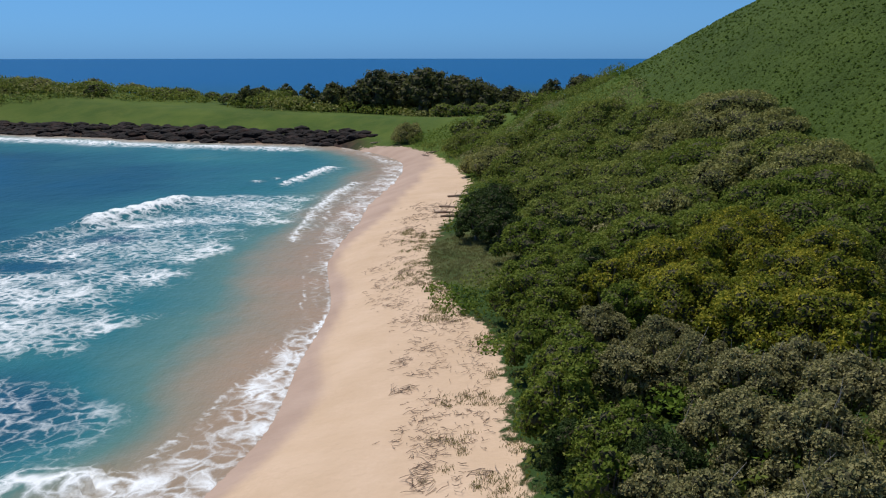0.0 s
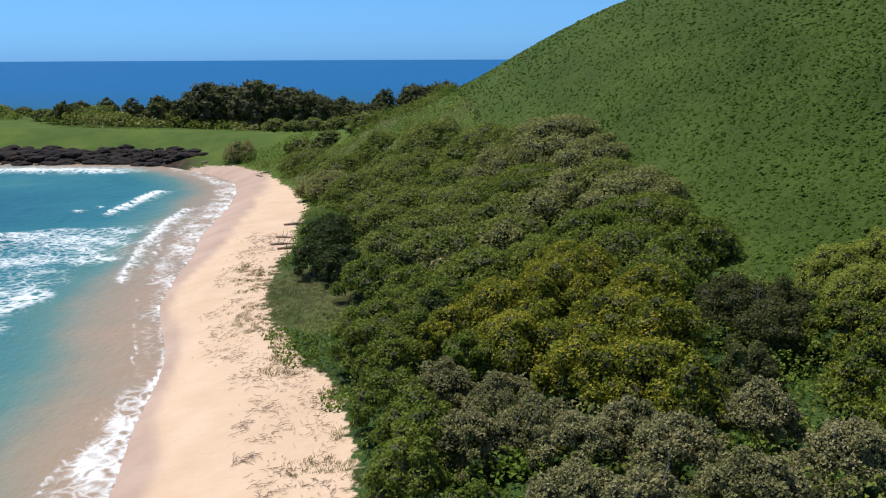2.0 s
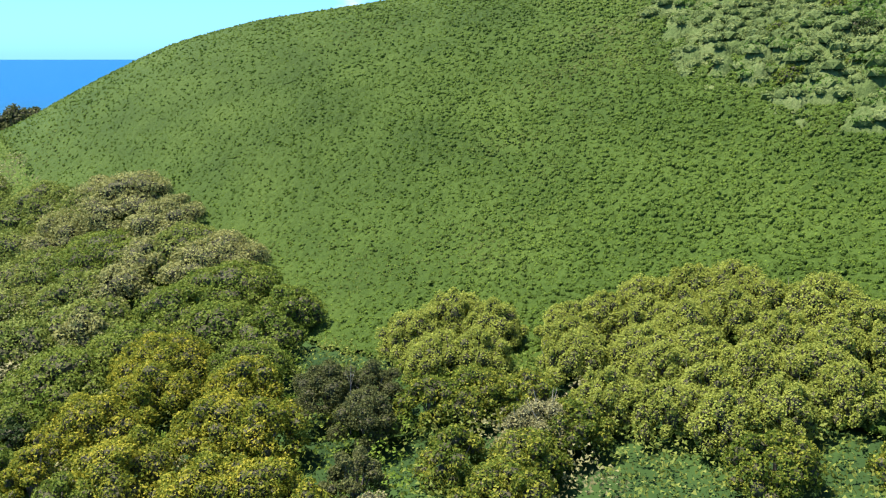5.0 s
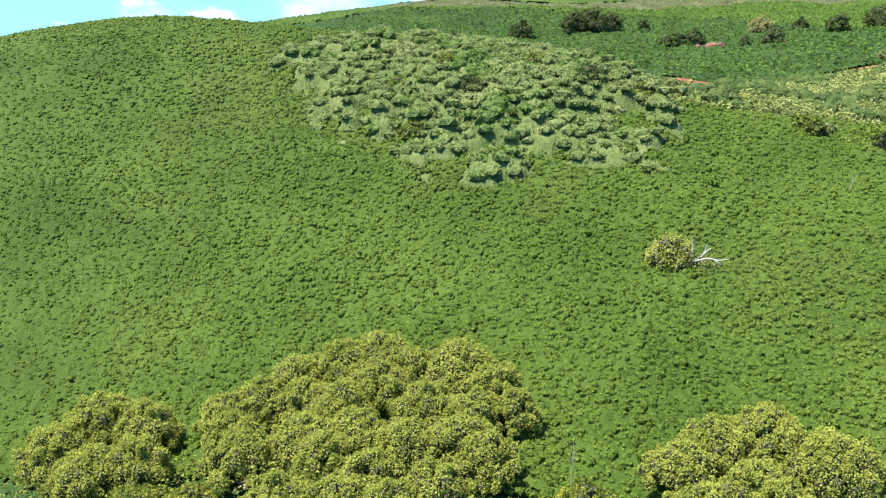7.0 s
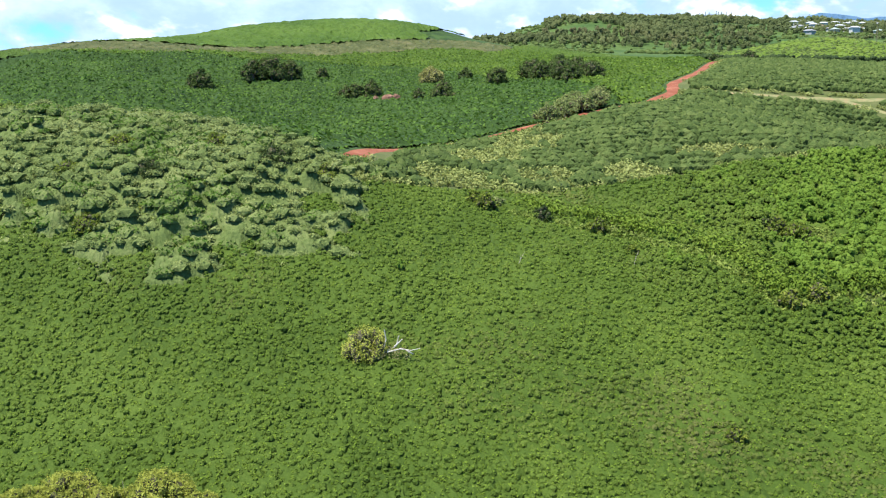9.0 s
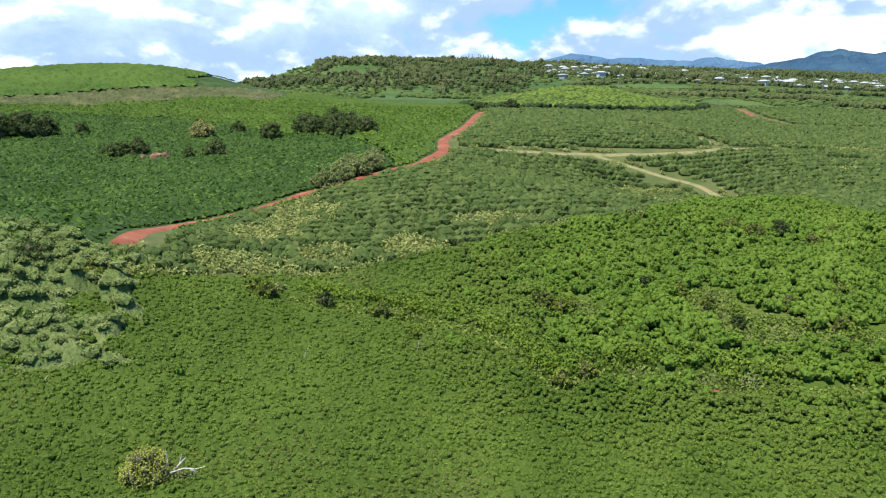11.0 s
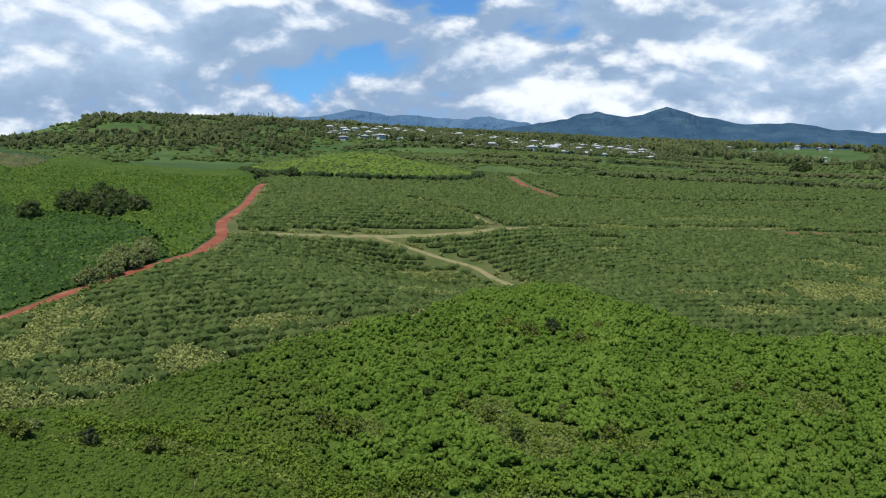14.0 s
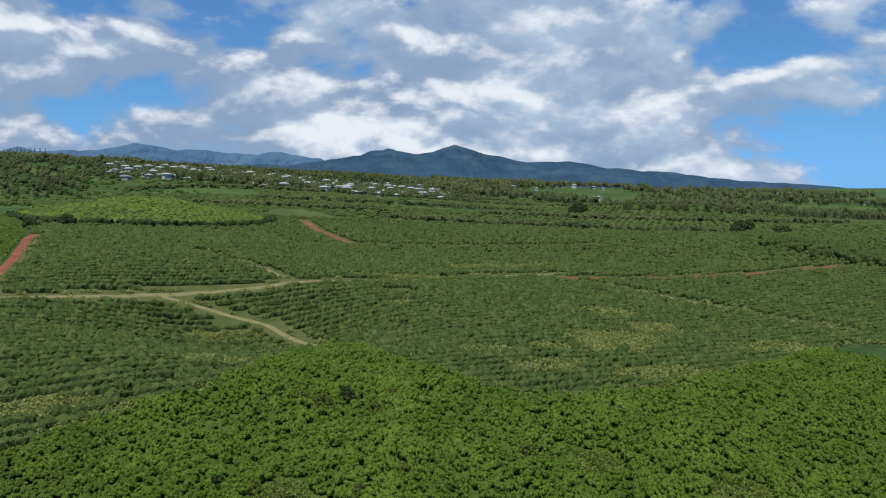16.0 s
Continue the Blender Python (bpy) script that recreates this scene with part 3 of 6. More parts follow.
def tube(points, radii, sides=6):
    """A tapering round limb along points."""
    pts = [Vector(p) for p in points]
    v, f = [], []
    for k, p in enumerate(pts):
        d = (pts[min(k + 1, len(pts) - 1)] - pts[max(k - 1, 0)]).normalized()
        a = d.orthogonal().normalized()
        b = d.cross(a)
        for s in range(sides):
            w = 2 * math.pi * s / sides
            v.append(p + (a * math.cos(w) + b * math.sin(w)) * radii[k])
    for k in range(len(pts) - 1):
        for s in range(sides):
            q = (s + 1) % sides
            f.append((k * sides + s, k * sides + q, (k + 1) * sides + q, (k + 1) * sides + s))
    return np.array([tuple(p) for p in v]), np.array(f)


# ---- ground and sea ----
az = np.concatenate([np.arange(-180, -45, 5), np.arange(-45, 150, 0.5), np.arange(150, 180.1, 5)])
radii = np.concatenate([[0.5, 4], np.geomspace(9, 4900, 260)])
gx, gy, gf = polar_sheet(az, radii, (5, -3))
gz = land(gx, gy)
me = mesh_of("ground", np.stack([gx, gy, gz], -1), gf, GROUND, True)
gc, gr, ga = inland(gx, gy), np.hypot(gx, gy), bearing(gx, gy)
hx, hy = along_shore(gx, gy)
on_head = smooth(hx, -30, -42) * (hy > 190)
beach_in = beach_off(gx, gy) + 1.2 * (rough_noise(gx, gy, 2.2, 3) - 0.5)
sand = np.where(hy < 196, smooth(beach_in, 2.6, -2.0), 0) * (1 - on_head)
sand = np.maximum(sand, np.where(gc < 2, 1, 0)) * (1 - on_head * (gc > -4))
attribute(me, "sand", sand)
attribute(me, "wet", smooth(gc + 2.0 * (rough_noise(gx, gy, 9, 8) - 0.5) - np.interp(hy, [40, 75, 100, 130, 190], [2.0, 1.6, 3.4, 5.4, 6.0]), 0.6, -0.6))
fields = in_fields(gx, gy) | in_patches(gx, gy, OPEN) | ((((hx + 4) / 6) ** 2 + ((hy - 76) / 13) ** 2 < 1) & (hx < 1))
attribute(me, "field", fields * 1.0)
attribute(me, "turf", np.maximum(on_head * smooth(gc, 3, 9), np.maximum(smooth(hy, 165, 190), smooth(bearing(hx, hy), 12, 8) * smooth(hy, 118, 126)) * (hx < 60)) * (hy < 420))
attribute(me, "rock", on_head * smooth(gc, 9, 5) * (gc > -3))
attribute(me, "far", smooth(gr, 520, 700))
ground = tagged(new("ground", me), "rolling coastal ground from sandy beach to green hills", "ground", kind="structure")

saz = np.concatenate([np.arange(-180, -50, 3), np.arange(-50, 26, 0.27), np.arange(26, 180.1, 4)])
srad = np.concatenate([[0.5, 10], np.geomspace(22, 4950, 320)])
sx, sy, sf = polar_sheet(saz, srad, (-1, -8))
wx, wy = from_shore(sx, sy)
sc = -inland(wx, wy)
near = smooth(sc, 400, 120)
swell = np.sin((sc + 14 * rough_noise(sx, sy, 45, 4)) / 4.2)
sz = 0.10 * swell * near * smooth(sc, -2, 14) + 0.25 * (rough_noise(sx, sy, 5, 6) - 0.5) * smooth(sc, 3, 20) * near


def line_dist(x, y, x0, y0, x1, y1):
    """Distance from a line's stretch, and how far along it."""
    dx, dy = x1 - x0, y1 - y0
    u = np.clip(((x - x0) * dx + (y - y0) * dy) / (dx * dx + dy * dy), 0, 1)
    return (x - x0 - u * dx) * dy / np.hypot(dx, dy) - (y - y0 - u * dy) * dx / np.hypot(dx, dy), np.hypot(x - x0 - u * dx, y - y0 - u * dy)


foam = np.full(len(sx), -0.3)


def breaker(x0, y0, x1, y1, front, back, amount, rise):
    """A wave that breaks along a line: a crest, and foam on the side of the beach."""
    global foam, sz
    bend = 3.0 * (rough_noise(sx, sy, 16, 11) - 0.5)
    side, d = line_dist(sx + bend, sy + bend, x0, y0, x1, y1)
    behind = np.where(side > 0, np.exp(-d / back), np.exp(-d / front))
    foam = np.maximum(foam, -0.3 + amount * behind)
    sz = sz + rise * np.exp(-(d / 2.2) ** 2)


# the broad field of spent foam inside the breakers
outer = np.interp(sy, [20, 47, 83, 98, 118, 127, 131], [40, 41, 38, 35, 31, 24, 8])
inner = np.interp(sy, [40, 47, 56, 68, 85, 102, 127], [19, 18, 15, 13, 11, 9, 4])
streak = 0.6 * rough_noise(sx * 0.55 + sy * 0.35, sy * 0.9 - sx * 0.5, 5, 14) + 0.4 * rough_noise(sx, sy, 2.6, 17)
patch = smooth(sc + 9 * (streak - 0.5), inner - 3, inner + 5) * smooth(sc, outer + 2, outer - 2) * smooth(sy, 40, 52) * smooth(sy, 132, 124)
foam = np.maximum(foam, -0.3 + patch * (0.40 + 0.50 * streak))
breaker(-62, 80, -50, 120, 1.2, 4, 0.62, 0.5)
breaker(-55, 101, -51, 116, 1.3, 3, 1.25, 1.0)
breaker(-45, 126, -30, 128, 2.5, 8, 0.42, 0.15)
breaker(-36, 50, -46, 58, 3, 5, 0.62, 0.2)
breaker(-27, 30.5, -19.5, 31.5, 2.0, 3.5, 0.95, 0.5)
breaker(-41, 137, -37, 160, 0.9, 3.0, 1.1, 0.5)
breaker(-27.5, 92, -29, 112, 0.7, 2.0, 0.85, 0.2)
breaker(-29, 112, -28, 141, 0.8, 2.4, 0.95, 0.25)
breaker(-48, 138, -44, 143, 0.8, 1.5, 0.85, 0.2)
breaker(-47, 150, -44, 152, 0.6, 1.2, 0.75, 0.2)
breaker(-100, 201, -150, 216, 9, 16, 0.95, 0.7)
breaker(-54, 194, -100, 201, 7, 13, 0.95, 0.6)
breaker(-120, 404, -150, 408, 6, 6, 1.1, 0.4)
# the swash that runs up the sand, with a lacy edge
wide_w = np.interp(sy, [25, 45, 60, 75, 90, 110, 125, 160, 190], [4.8, 4.0, 2.2, 2.0, 3.4, 4.4, 5, 5, 5]) * (0.75 + 0.5 * rough_noise(sx * 0, sy, 7, 12))
full_w = np.interp(sy, [25, 45, 60, 75, 95, 118, 160, 190], [0.66, 0.62, 0.50, 0.42, 0.46, 0.56, 0.56, 0.50])
u_w = sc / wide_w
swash = smooth(u_w, -0.3, 0.0) * smooth(u_w, 1.25, 0.55)
foam = np.maximum(foam, -0.3 + swash * (full_w + 0.35 * (rough_noise(sx, sy, 2.6, 15) - 0.4)) * (sy < 200))
foam = np.maximum(foam, -0.3 + (0.35 + 0.55 * rough_noise(sx, sy, 6, 13)) * np.exp(-((u_w - 1.0) / 0.10) ** 2) * (sy < 130))
foam = np.maximum(foam, -0.3 + (0.55 + 0.45 * rough_noise(sx, sy, 6, 16)) * np.exp(-((sc + 0.1) / 0.45) ** 2) * (sy < 200))
# foam net over the dark reef
reef = np.exp(-((sx + 34) / 9.5) ** 2 - ((sy - 38) / 8) ** 2) * (0.55 + 0.9 * rough_noise(sx, sy, 5, 23))
foam = np.maximum(foam, -0.3 + (0.46 + 0.16 * streak) * smooth(reef, 0.12, 0.5))
rocks_ = np.maximum(np.exp(-((sx + 51.5) / 5) ** 2 - ((sy - 77) / 3) ** 2), np.exp(-((sx + 49) / 3.5) ** 2 - ((sy - 91) / 2.2) ** 2))
foam = foam - 0.35 * rocks_
foam = np.where(sc > 330, np.minimum(foam, -0.3 + 0.25 * (np.abs(sy - 406) < 30)), foam)
# a thin sheet of water runs up the sand
sz = np.where(sc < 6, 0.10 + 0.03 * swell, sz + 0.08)
me = mesh_of("sea", np.stack([wx, wy, SEA + np.where(sc < -3, -1.5, sz)], -1), sf, WATER, True)
attribute(me, "foam", foam)
deep = 0.02 + 0.36 * smooth(sc, 1, 20) + 0.30 * smooth(sc, 26, 75) + 0.34 * smooth(sc, 60, 420)
deep = deep + 0.24 * smooth(reef, 0.05, 0.8) + 0.2 * rocks_
deep = deep + 0.22 * (rough_noise(sx, sy, 22, 21) - 0.5) * smooth(sc, 16, 40) * smooth(sc, 300, 120)
attribute(me, "depth", np.clip(deep, 0, 1))
tagged(new("sea", me), "blue sea with breaking waves and white foam", "sea", kind="structure")

# ---- scrub on the hill, the valley and the fields ----
rng = np.random.default_rng(7)


def scatter(step, x0, x1, y0, y1, jitter=0.5):
    x, y = np.meshgrid(np.arange(x0, x1, step), np.arange(y0, y1, step))
    x, y = x.ravel(), y.ravel()
    return x + rng.uniform(-jitter, jitter, len(x)) * step, y + rng.uniform(-jitter, jitter, len(y)) * step


def clumps(x, y, lift, r, flat):
    c = np.stack([x, y, land(x, y) + lift], -1)
    return c, np.stack([r, r, r * flat], -1)


def belt(x, y):
    """The belt of trees behind the beach, where the scrub is thin."""
    x, y = along_shore(x, y)
    return (x < np.interp(y, [-40, 0, 20, 40, 60, 80, 100, 130], [52, 50, 46, 40, 30, 26, 20, 18]))


# bright green scrub that clothes the hill
GULLY = ([123, 121, 118, 111, 105, 108, 107, 103, 103], [21, 9, -2, -9, -12, -18, -27, -40, -55])


def near_line(x, y, px, py):
    return np.min([line_dist(x, y, px[k], py[k], px[k + 1], py[k + 1])[1] for k in range(len(px) - 1)], 0)


def knoll_in(x, y):
    """How far inside the knoll: 0 at its ragged border."""
    ragged = 0.7 * (rough_noise(x, y, 9, 31) - 0.5) + 0.8 * (rough_noise(x, y, 2.6, 32) - 0.5)
    return 1 - (((x - 107) / 21) ** 2 + ((y - 66) / 29) ** 2 + ragged)


def knoll_here(x, y):
    return knoll_in(x, y) > 0


def scrub_here(x, y):
    a, r = bearing(x, y), np.hypot(x, y)
    gap = patch_depth(x, y, OPEN) < 0.6
    return (r < np.interp(a, EDGE_AZ, EDGE_R)) & (a + 5 * rough_noise(x, y, 3, 33) > 2.6) & (a < 152) & ~belt(x, y) & (r > 44) & (knoll_in(x, y) < 0.12) & ~gap & (inland(x, y) > 20) & (y < 228)


def lush(x, y):
    return smooth(bearing(x, y), 82, 102) * smooth(np.hypot(x, y), 84, 120)


def scrub_rise(x, y):
    """How tall the scrub stands: small round clumps, and tall broad ones where it grows lush."""
    rich = lush(x, y)
    fine = 0.50 * domes(x, y, 1.0, 36, 0.64) + 0.16 * mounds(x, y, 0.47, 40) + 0.30 * rough_noise(x, y, 3.5, 36)
    broad = 2.0 * domes(x, y, 2.8, 39, 0.60) + 0.6 * rough_noise(x, y, 7, 38)
    low = smooth(patch_depth(x, y, OPEN), 0.6, 1.6) * (0.12 + 0.88 * smooth(near_line(x + 1.6, y, *GULLY), 0.3, 2.4))
    return 0.08 + (0.25 + fine + rich * broad) * (0.3 + 0.7 * smooth(bearing(x, y), 15, 58)) * low


# Shade in the gaps between clumps, put into the colour of a sheet.
GAP_SHADE = cover("scrub stems darkened as gap shade", (0.030, 0.055, 0.007), (0.046, 0.078, 0.010), (0.068, 0.104, 0.016), 14, 0.3)


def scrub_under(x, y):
    """Height of the closed sheet below the leafy tops."""
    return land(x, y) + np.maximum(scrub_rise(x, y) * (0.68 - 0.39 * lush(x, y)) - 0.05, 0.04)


SCRUB = cover("hill scrub clumps", (0.037, 0.065, 0.008), (0.057, 0.092, 0.012), (0.086, 0.124, 0.020), 15, 0.30, (0.106, 0.108, 0.034))


def is_rich(x, y):
    return lush(x, y) + 0.6 * (rough_noise(x, y, 3, 79) - 0.5) + 0.6 * (rough_noise(x, y, 9, 80) - 0.5) > 0.5


canopy("hill_shade_sheet", 10, 132, -125, 132, 0.6, lambda x, y: (np.hypot(x, y) < 128.5) & scrub_here(x, y), scrub_under, GAP_SHADE, "dark sheet under the hillside scrub, painted as gap shade", 0.10)
canopy("hill_shade_sheet", 8, 236, -185, 226, 0.8, lambda x, y: (np.hypot(x, y) > 126.5) & scrub_here(x, y) & ~is_rich(x, y), scrub_under, GAP_SHADE, "dark sheet under the upper slope scrub, painted as gap shade", 0.10)
canopy("lush_canopy", 90, 236, -185, 60, 0.7, lambda x, y: (np.hypot(x, y) > 126.5) & scrub_here(x, y) & is_rich(x, y), scrub_under, SCRUB, "closed cover of tall lush green scrub in rounded clumps", 0.14)
LUSH = cover("lush scrub clumps", (0.048, 0.088, 0.010), (0.076, 0.128, 0.014), (0.110, 0.164, 0.023), 9, 0.35)


def hill_clumps(step, near, far, low_, high_):
    """Small round clumps side by side over the slope."""
    x, y = scatter(step, 8, 236, -185, 226, 0.8)
    r = np.hypot(x, y)
    keep = (r >= near) & (r < far)
    x, y = x[keep], y[keep]
    keep = scrub_here(x, y) & (~is_rich(x, y) | (lush(x, y) < 0.75))
    x, y = x[keep], y[keep]
    size = rng.uniform(low_, high_, len(x)) * (0.85 + 0.35 * rough_noise(x, y, 6, 38)) * (0.45 + 0.55 * smooth(bearing(x, y), 12, 50))
    c = np.stack([x, y, land(x, y) + np.maximum(scrub_rise(x, y) - 0.30, 0.05) * 0.8 + rng.uniform(-0.06, 0.14, len(x))], -1)
    return c, np.stack([size, size, size * 0.95], -1)


c, r = hill_clumps(0.47, 0, 128, 0.24, 0.38)
v, f = bush_bodies(rng, c, r)
stuff("hill_clumps", v, f, SCRUB, "small round clumps of bright green hillside scrub", "shrubs")
near_v = leaf_cards(rng, c, r * 1.12, 5, 0.25, low=0.0, loose=0.6)
c, r = hill_clumps(0.66, 128, 236, 0.34, 0.54)
v, f = bush_bodies(rng, c, r)
stuff("hill_clumps", v, f, SCRUB, "round clumps of green scrub on the upper slopes", "shrubs")
v, f = joined([near_v, leaf_cards(rng, c, r * 1.08, 3, 0.34, low=0.1, loose=0.5)])
stuff("hill_scrub", v, f, LEAF["scrub"], "dense bright green scrub covering the hillside", "shrubs")

# lush shrubs: a broad body with smaller knobs all over it
x, y = scatter(1.5, 88, 236, -185, 60, 0.7)
keep = scrub_here(x, y) & is_rich(x, y) & (patch_depth(x, y, OPEN) > 1.35) & (near_line(x + 1.6, y, *GULLY) > 1.3)
x, y = x[keep], y[keep]
size = rng.uniform(0.65, 1.10, len(x)) * (0.75 + 0.5 * rough_noise(x, y, 8, 38)) * (0.55 + 0.45 * smooth(lush(x, y), 0.25, 1.0))
c = np.stack([x, y, land(x, y) + size * 0.9 + 0.5 * rough_noise(x, y, 7, 38)], -1)
r = np.stack([size, size, size], -1)
n_ = 6
u, a = rng.uniform(0.0, 1, (len(c), n_)), rng.uniform(0, 2 * np.pi, (len(c), n_))
w = np.sqrt(1 - u * u)
kc = (c[:, None, :] + np.stack([w * np.cos(a), w * np.sin(a), u], -1) * r[:, None, :] * 0.82).reshape(-1, 3)
kr = np.repeat(size, n_)[:, None] * rng.uniform(0.30, 0.52, (len(kc), 1)) * np.ones((1, 3))
v, f = joined([bush_bodies(rng, c, r * 0.9), bush_bodies(rng, kc, kr)])
stuff("lush_clumps", v, f, LUSH, "tall lush green shrubs in knobbly rounded clumps", "shrubs")
v, f = leaf_cards(rng, kc, kr * 1.1, 4, 0.36, low=0.0, loose=0.5)
stuff("lush_scrub", v, f, LEAF["lush"], "leafy tops of the lush green scrub", "shrubs")

# greyer shrubs and grass on the knoll
KNOLL = cover("knoll undergrowth", (0.054, 0.082, 0.020), (0.090, 0.124, 0.034), (0.140, 0.168, 0.056), 5, 0.5)


def knoll_tall(x, y):
    return smooth(knoll_in(x, y), 0.0, 0.55) * (1.7 + 2.3 * rough_noise(x, y, 11, 66))


def knoll_top(x, y):
    return land(x, y) + knoll_tall(x, y) * (0.62 + 0.24 * domes(x, y, 3.4, 61, 0.66))


canopy("knoll_canopy", 82, 134, 30, 104, 0.30, knoll_here, lambda x, y: land(x, y) + 0.78 * (knoll_top(x, y) - land(x, y)), KNOLL, "mounded grey-green shrub cover of the knoll", 0.12)
kx, ky = np.meshgrid(np.arange(46, 80), np.arange(16, 63))
kx, ky = kx.ravel().astype(float), ky.ravel().astype(float)
x = (kx + 0.5 + 0.75 * (hashed(kx, ky, 61) - 0.5)) * 1.75
y = (ky + 0.5 + 0.75 * (hashed(kx, ky, 64) - 0.5)) * 1.75
keep = knoll_in(x, y) > -0.06
x, y = x[keep], y[keep]
own = rng.uniform(0, 1, len(x))
t_ = knoll_tall(x, y) * rng.uniform(0.7, 1.35, len(x)) + 0.35
wide_ = rng.uniform(0.75, 1.7, len(x))
c = np.stack([x, y, knoll_top(x, y) - wide_ * 0.25], -1)
r = np.stack([wide_, wide_, wide_ * 0.62], -1)
v, f = bush_bodies(rng, c, r * 0.95)
stuff("knoll_clumps", v, f, cover("knoll clumps", (0.056, 0.084, 0.021), (0.096, 0.130, 0.036), (0.150, 0.180, 0.060), 6, 0.4), "rounded grey-green shrub clumps on the knoll", "shrubs")
kind_ = rough_noise(x, y, 7, 68) * 0.7 + own * 0.45
for name, lo, hi, kind, per, leaf_, label in [("knoll_green_shrubs", 0, 0.42, "valley", 70, 0.34, "green shrubs on the knoll"), ("knoll_shrubs", 0.42, 0.80, "knoll", 75, 0.32, "grey-green shrubs on the knoll"),
                                              ("knoll_pale_shrubs", 0.80, 2, "knoll", 80, 0.28, "pale fine-leaved shrubs on the knoll")]:
    k = (kind_ >= lo) & (kind_ < hi)
    v, f = leaf_cards(rng, c[k], r[k], per, leaf_, low=-0.1, loose=0.7)
    stuff(name, v, f, LEAF[kind], label, "shrubs")

# darker scrub of the valley behind, up to the red road
def valley_here(x, y):
    a, r = bearing(x, y), np.hypot(x, y)
    ok = (r > np.interp(a, EDGE_AZ, EDGE_R) - 1) & (y > np.interp(x, ROAD_X, ROAD_Y) + 2.5) & (a < 96) & (a > 38) & (r < 640)
    line = np.interp(y, [119, 137, 158, 178, 196, 211, 227], [486, 460, 433, 406, 381, 359, 346])
    return ok & ((y < 100) | (x < line - 26 + 6 * (rough_noise(x, y, 14, 46) - 0.5)))


def valley_top(x, y):
    return land(x, y) + (0.2 + 1.25 * domes(x, y, 2.6, 41, 0.66) + 0.5 * domes(x, y, 1.2, 43) + 0.8 * rough_noise(x, y, 12, 44)) * (0.2 + 0.8 * smooth(y - np.interp(x, ROAD_X, ROAD_Y), 2.5, 8)) * (0.1 + 0.9 * smooth(np.hypot(x, y) - np.interp(bearing(x, y), EDGE_AZ, EDGE_R), 2, 26))


def upper_slope(x, y):
    """The upper valley slopes, which take the lighter green."""
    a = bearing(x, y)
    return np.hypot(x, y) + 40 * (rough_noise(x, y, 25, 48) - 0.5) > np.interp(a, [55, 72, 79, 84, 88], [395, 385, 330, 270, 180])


# The valley sheet is darkened to paint shade between the sprays above it.
VALLEY = cover("valley cover darkened as gap shade", (0.016, 0.036, 0.007), (0.028, 0.058, 0.011), (0.044, 0.080, 0.016), 22, 0.8)
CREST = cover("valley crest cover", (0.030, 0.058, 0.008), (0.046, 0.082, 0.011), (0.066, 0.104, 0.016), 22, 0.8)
canopy("valley_canopy", 115, 560, -20, 330, 0.85, lambda x, y: valley_here(x, y) & ~upper_slope(x, y), valley_top, VALLEY, "closed valley scrub sheet, darkened as shade between its leaves", 0.16)
canopy("crest_canopy", 115, 560, -20, 330, 0.85, lambda x, y: valley_here(x, y) & upper_slope(x, y), valley_top, CREST, "closed lighter green scrub on the upper valley slope", 0.16)
x, y = scatter(0.72, 120, 480, -20, 250)
keep = domes(x, y, 2.6, 41, 0.66) > rng.uniform(0.05, 0.7, len(x))
x, y = x[keep], y[keep]
keep = valley_here(x, y)
x, y = x[keep], y[keep]
for name, here, kind, label in [("valley_scrub", ~upper_slope(x, y), "valley", "deep green scrub on the valley slopes"), ("crest_scrub", upper_slope(x, y), "lush", "lighter green scrub on the upper valley slope")]:
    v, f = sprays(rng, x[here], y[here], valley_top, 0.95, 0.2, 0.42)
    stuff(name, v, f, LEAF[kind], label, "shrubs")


def far_hill_here(x, y):
    a, r = bearing(x, y), np.hypot(x, y)
    line = np.interp(y, [119, 137, 158, 178, 196, 211, 227], [486, 460, 433, 406, 381, 359, 346])
    return (y > 100) & (x > line + 24 + 5 * (rough_noise(x, y, 14, 46) - 0.5)) & (a < 76 - 4 * rough_noise(x, y, 20, 49)) & (a > 38) & (r < 660)


FAR_HILL = cover("far hill cover", (0.032, 0.066, 0.009), (0.050, 0.092, 0.012), (0.072, 0.118, 0.018), 40, 1.6)
canopy("far_hill_canopy", 350, 640, 95, 420, 1.7, far_hill_here, lambda x, y: land(x, y) + 0.3 + 1.2 * domes(x, y, 4.2, 51), FAR_HILL, "bright smooth green cover of the far hill", 0.25)


def belt_here(x, y):
    """A low brown-green belt that parts the valley scrub from the hill behind."""
    line = np.interp(y, [119, 137, 158, 178, 196, 211, 227], [486, 460, 433, 406, 381, 359, 346])
    return (y > 100) & (x > line - 26) & (x < line + 30) & (bearing(x, y) > 38) & (np.hypot(x, y) < 640)


BELT = cover("brown-green belt cover", (0.036, 0.050, 0.014), (0.062, 0.074, 0.024), (0.110, 0.112, 0.044), 9, 1.2, (0.150, 0.120, 0.062))
canopy("brown_belt", 290, 560, 95, 420, 1.3, belt_here, lambda x, y: land(x, y) + 0.15 + 0.9 * domes(x * 0.45, y, 2.4, 54), BELT, "low brown-green growth in rows at the foot of the far hill", 0.2)
# coarse growth and pasture trees beyond the valley
t_ = rng.uniform(0, 1, 5200)
a_, r_ = np.radians(rng.uniform(50, 103, 5200)), 600 + 460 * t_
x, y = r_ * np.sin(a_), r_ * np.cos(a_)
keep = rough_noise(x, y, 55, 44) * 0.7 + rough_noise(x, y, 14, 45) * 0.3 > 0.40
x, y = x[keep], y[keep]
size = rng.uniform(1.4, 3.2, len(x))
c, r = clumps(x, y, size * 0.3, size, 0.7)
